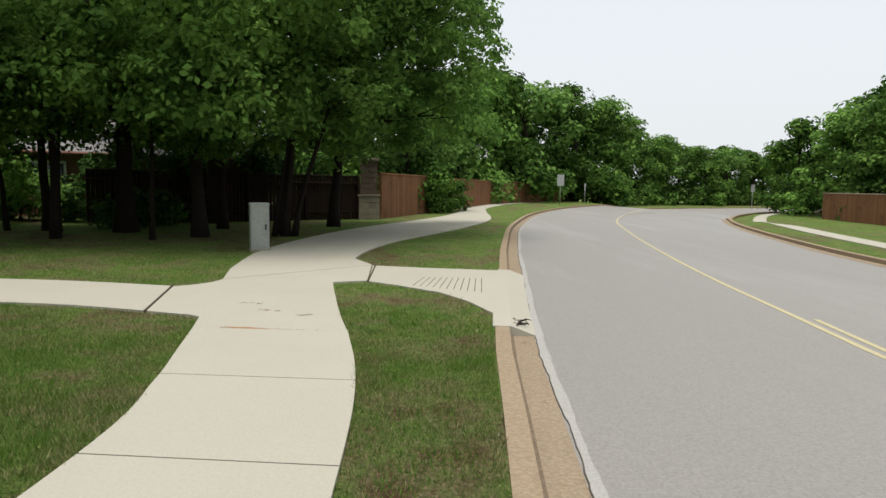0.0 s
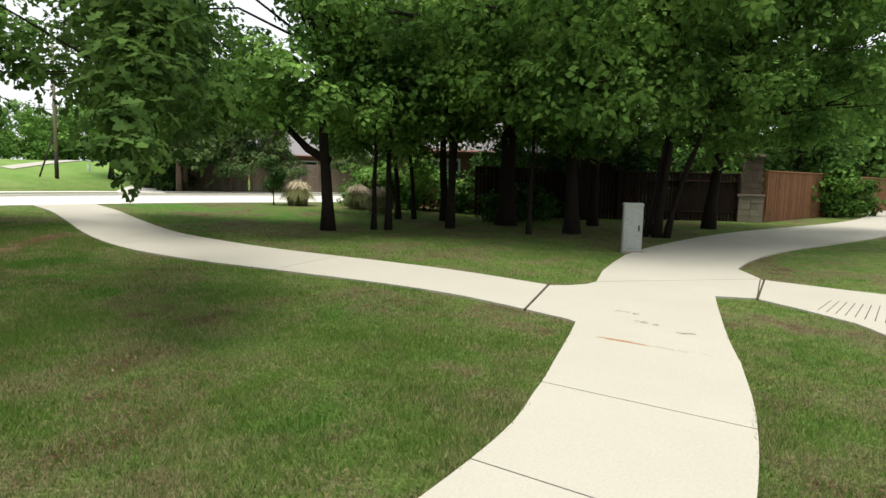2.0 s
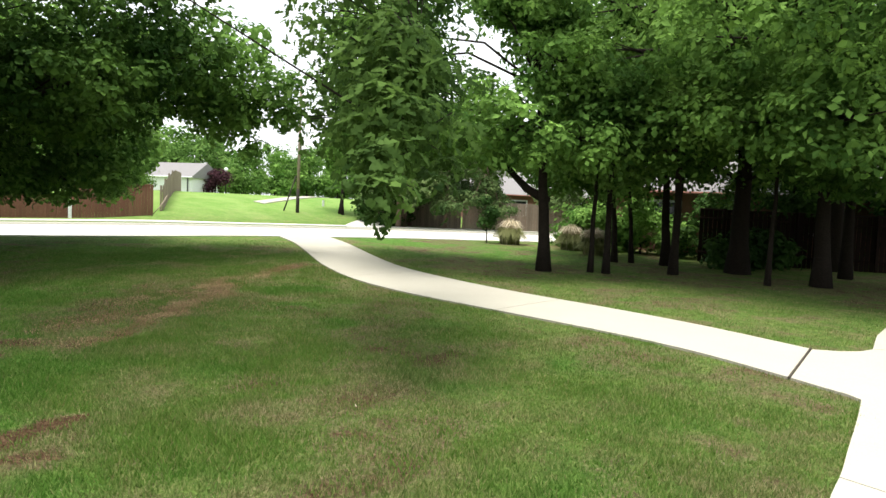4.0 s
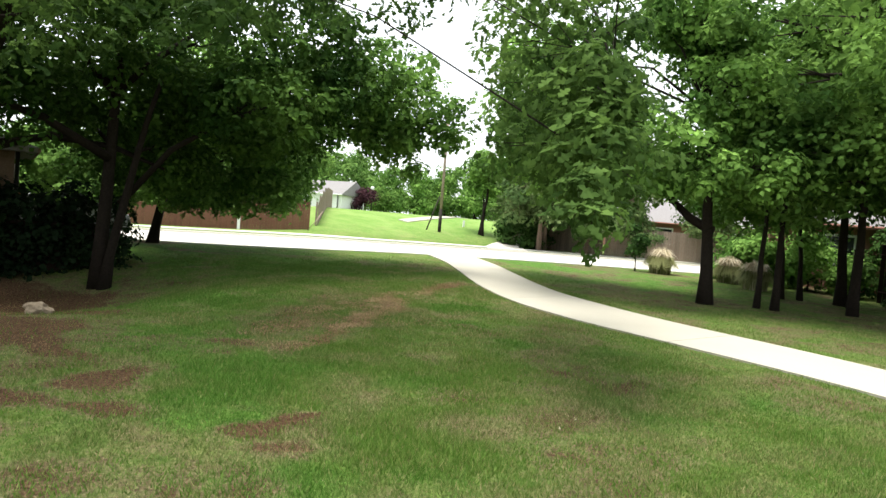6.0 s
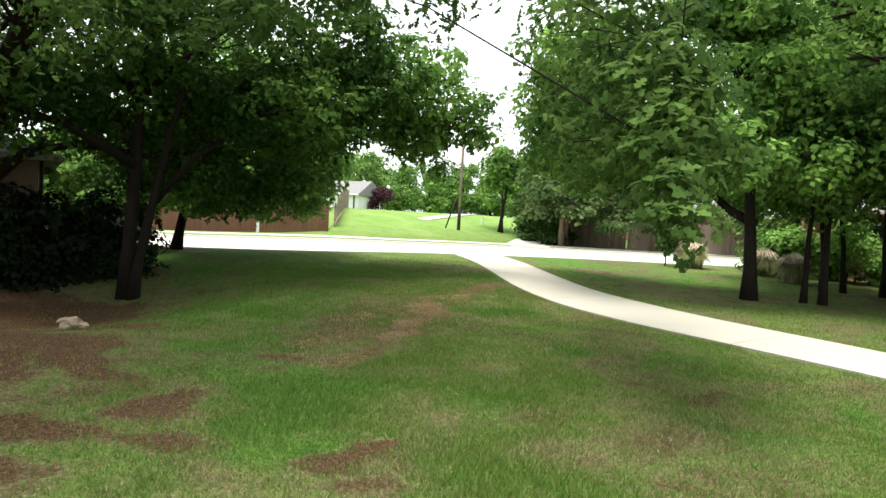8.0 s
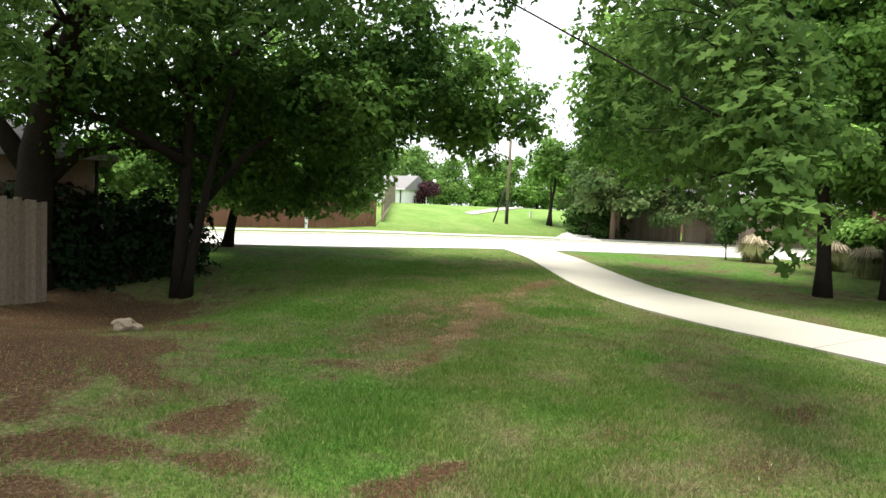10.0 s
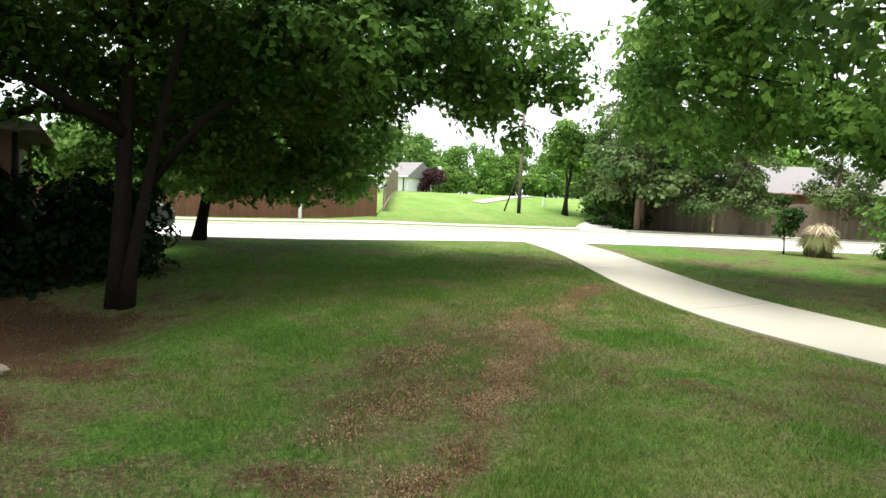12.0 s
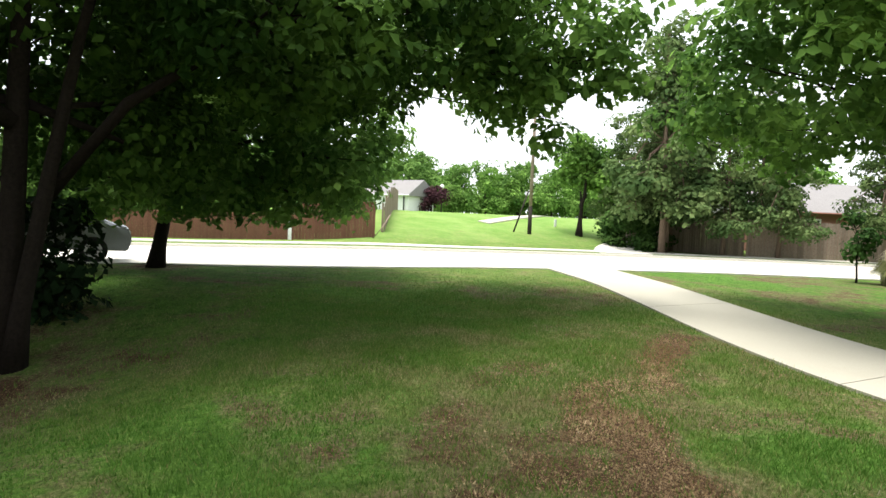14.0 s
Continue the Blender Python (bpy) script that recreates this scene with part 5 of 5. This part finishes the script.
for v in bm.verts:
    k = 0.9 + 0.42 * noise.noise(v.co * 2.3 + Vector((3.1, 0, 1.7))) + 0.16 * noise.noise(v.co * 6)
    v.co = Vector((v.co.x * 0.42 * k, v.co.y * 0.27 * k, max(v.co.z, -0.28) * 0.25 * k))
me = bpy.data.meshes.new("rock")
bm.to_mesh(me)
bm.free()
me.materials.append(ROCK)
put("rock", me, None, pose(-12.6, -0.4, gz(-12.6, -0.4) + 0.06, 0, 0, 70), "pale flat field stone lying on the bare soil", "rock")


def car(x, y, turn):
    root = thing("car", x, y, gz(x, y) - 0.08, turn, "silver car parked at the kerb behind the tree", "car")
    prof = [(-2.15, 0.35), (-2.2, 0.75), (-2.0, 0.95), (-1.3, 1.02), (-0.75, 1.42), (0.9, 1.45), (1.7, 1.0), (2.1, 0.9), (2.2, 0.6), (2.1, 0.3)]
    bm = bmesh.new()
    rows = []
    for s in (-0.85, -0.78, 0.78, 0.85):
        k = 0.94 if abs(s) > 0.8 else 1.0
        rows.append([bm.verts.new((px, s * (0.82 if pz > 1.1 and abs(s) > 0.8 else 1), 0.3 + (pz - 0.3) * k)) for px, pz in prof])
    for a, b in zip(rows, rows[1:]):
        for i in range(len(prof)):
            j = (i + 1) % len(prof)
            bm.faces.new((a[i], a[j], b[j], b[i]))
    bm.faces.new(rows[0][::-1]), bm.faces.new(rows[-1])
    bmesh.ops.recalc_face_normals(bm, faces=bm.faces)
    bmesh.ops.bevel(bm, geom=bm.edges[:], offset=0.03, segments=2, affect="EDGES")
    part("body", bm, SILVER, root)
    for s in (-1, 1):
        bm = bmesh.new()
        pts = [(-1.05, 1.0), (-0.68, 1.34), (0.82, 1.36), (1.35, 1.02)]
        vs = [bm.verts.new((a, s * 0.865, b)) for a, b in pts] + [bm.verts.new((a, s * 0.80, b)) for a, b in pts]
        bm.faces.new(vs[:4]), bm.faces.new(vs[4:][::-1])
        for i in range(4):
            bm.faces.new((vs[i], vs[(i + 1) % 4], vs[4 + (i + 1) % 4], vs[4 + i]))
        part("side_window", bm, GLASS, root)
        for wx in (-1.35, 1.35):
            w = put("wheel", None, root)
            w.matrix_basis = pose(wx, s * 0.80, 0.32)
            part("tyre", tube([(0, -0.1, 0), (0, 0.1, 0)], [0.32, 0.32], 20), RUBBER, w)
            part("rim", tube([(0, -0.115, 0), (0, 0.115, 0)], [0.2, 0.2], 14), METAL, w)
            for k in range(5):
                a = k * 2 * math.pi / 5
                part("spoke", tube([(0, s * 0.12, 0), (0.19 * math.cos(a), s * 0.12, 0.19 * math.sin(a))], [0.03, 0.025], 4), SILVER, w)
        part("headlight", box(0.1, 0.3, 0.14, (2.12, s * 0.6, 0.68), 0.03), GLOBE, root)
        part("mirror", box(0.12, 0.16, 0.12, (0.95, s * 0.95, 1.0), 0.03), SILVER, root)


car(-27.1, -0.2, 93)


# ---------------------------------------------------------------- grass, fallen leaves, twigs
def scatter(name, count, areas, seed, height, width, material, label, category, keep):
    """Single blades sown round spots of the lawn (x, y, reach), thinner outwards, kept off the paving."""
    rg = np.random.default_rng(seed)
    a = np.array(areas, float)[rg.integers(0, len(areas), count)]
    x, y = a[:, 0] + rg.normal(size=count) * a[:, 2], a[:, 1] + rg.normal(size=count) * a[:, 2]
    ok = np.ones(count, bool)
    for poly in PAVED:
        ok &= ~inside(poly, x, y)
    w = worn(x, y)
    ok &= keep(w, rg.random(count))
    x, y, w = x[ok], y[ok], w[ok]
    n = len(x)
    z = ground_z(x, y) - 0.004
    t = rg.uniform(0, 2 * math.pi, n)
    clump = 0.55 + 0.5 * value_noise(x, y, 0.22, 5) + 0.45 * smoothstep(0.5 + np.sin(x * 2.1 + np.sin(y * 1.7)) * np.sin(y * 2.4 + x * 0.6))
    h = height * rg.uniform(0.5, 1.25, n) * clump
    lean = rg.uniform(0.2, 0.9, n) * h
    b = np.c_[x, y, z]
    s = np.c_[np.cos(t), np.sin(t), np.zeros(n)] * (width * rg.uniform(0.7, 1.3, n))[:, None]
    u = rg.uniform(0, 2 * math.pi, n)
    tip = b + np.c_[np.cos(u) * lean, np.sin(u) * lean, h]
    v = np.stack([b - s, b + s, tip], 1).reshape(-1, 3)
    me = fast_mesh(name, v, np.arange(3 * n).reshape(-1, 3), material)
    if material is BLADE:
        green = np.clip(lush(x, y) * 1.4 - 0.2 + 1.3 * (value_noise(x, y, 0.35, 11) - 0.5), 0, 1)
        me.color_attributes.new("lush", "FLOAT_COLOR", "POINT").data.foreach_set("color", np.repeat(green, 12).astype(np.float32))
    put(name, me, label=label, category=category, kind="stuff")


SPOTS = [(-2.6, 4.4, 1.9), (-4.6, 3.2, 2.4), (-6.4, 3.0, 2.6), (-8.5, 3.2, 3.0), (-12.0, 4.8, 3.4), (-15.0, 5.0, 4.2), (-0.2, 7.0, 3.6), (-7.0, 11.0, 4.0), (-0.1, 4.6, 1.4), (-13.5, 5.6, 2.0), (-15.6, 7.4, 2.2), (-15.5, 4.6, 2.0), (-5.5, 1.5, 1.6)]
scatter("lawn_grass", 900000, SPOTS, 301, 0.040, 0.0042, BLADE, "short blades of mown green lawn grass with straw", "grass", lambda w, u: u > w * 0.9)
scatter("leaf_litter", 170000, [(-7.0, 0.0, 1.6), (-11.5, -0.8, 2.6), (-15.5, -0.3, 2.2), (-9.0, 2.2, 1.2), (-5.8, 1.2, 0.9)], 303, 0.014, 0.009, LITTER, "dry brown leaves and chips on bare soil", "leaf litter", lambda w, u: u < (w - 0.45) * 0.8)
scatter("dry_straw", 170000, [(-14.2, 7.5, 0.9), (-13.0, 6.4, 0.8), (-11.9, 5.3, 0.8), (-10.8, 4.4, 0.7), (-9.8, 3.5, 0.7), (-8.8, 2.6, 0.6)], 305, 0.016, 0.009, DRY_STRAW, "pale dry straw and chips along the worn track", "straw", lambda w, u: u < (w - 0.38) * 1.0)
scatter("fallen_leaf", 170, SPOTS, 304, 0.02, 0.012, STRAW, "pale dry leaves dropped on the lawn", "leaf litter", lambda w, u: u > 0)
rg = random.Random(9)
root = thing("fallen_twig", 0.9, 7.2, -0.03, 0, "dark broken twigs lying in the gutter", "twig")
bm = bmesh.new()
for k in range(9):
    a = rg.uniform(0, 6.28)
    p = (rg.uniform(-0.1, 0.1), rg.uniform(-0.12, 0.12), 0.02)
    d = rg.uniform(0.12, 0.28)
    tube([p, (p[0] + d * 0.5 * math.cos(a), p[1] + d * 0.5 * math.sin(a), 0.04), (p[0] + d * math.cos(a + 0.4), p[1] + d * math.sin(a + 0.4), 0.02)], [0.008, 0.007, 0.003], 5, bm)
part("stems", bm, BARK, root)
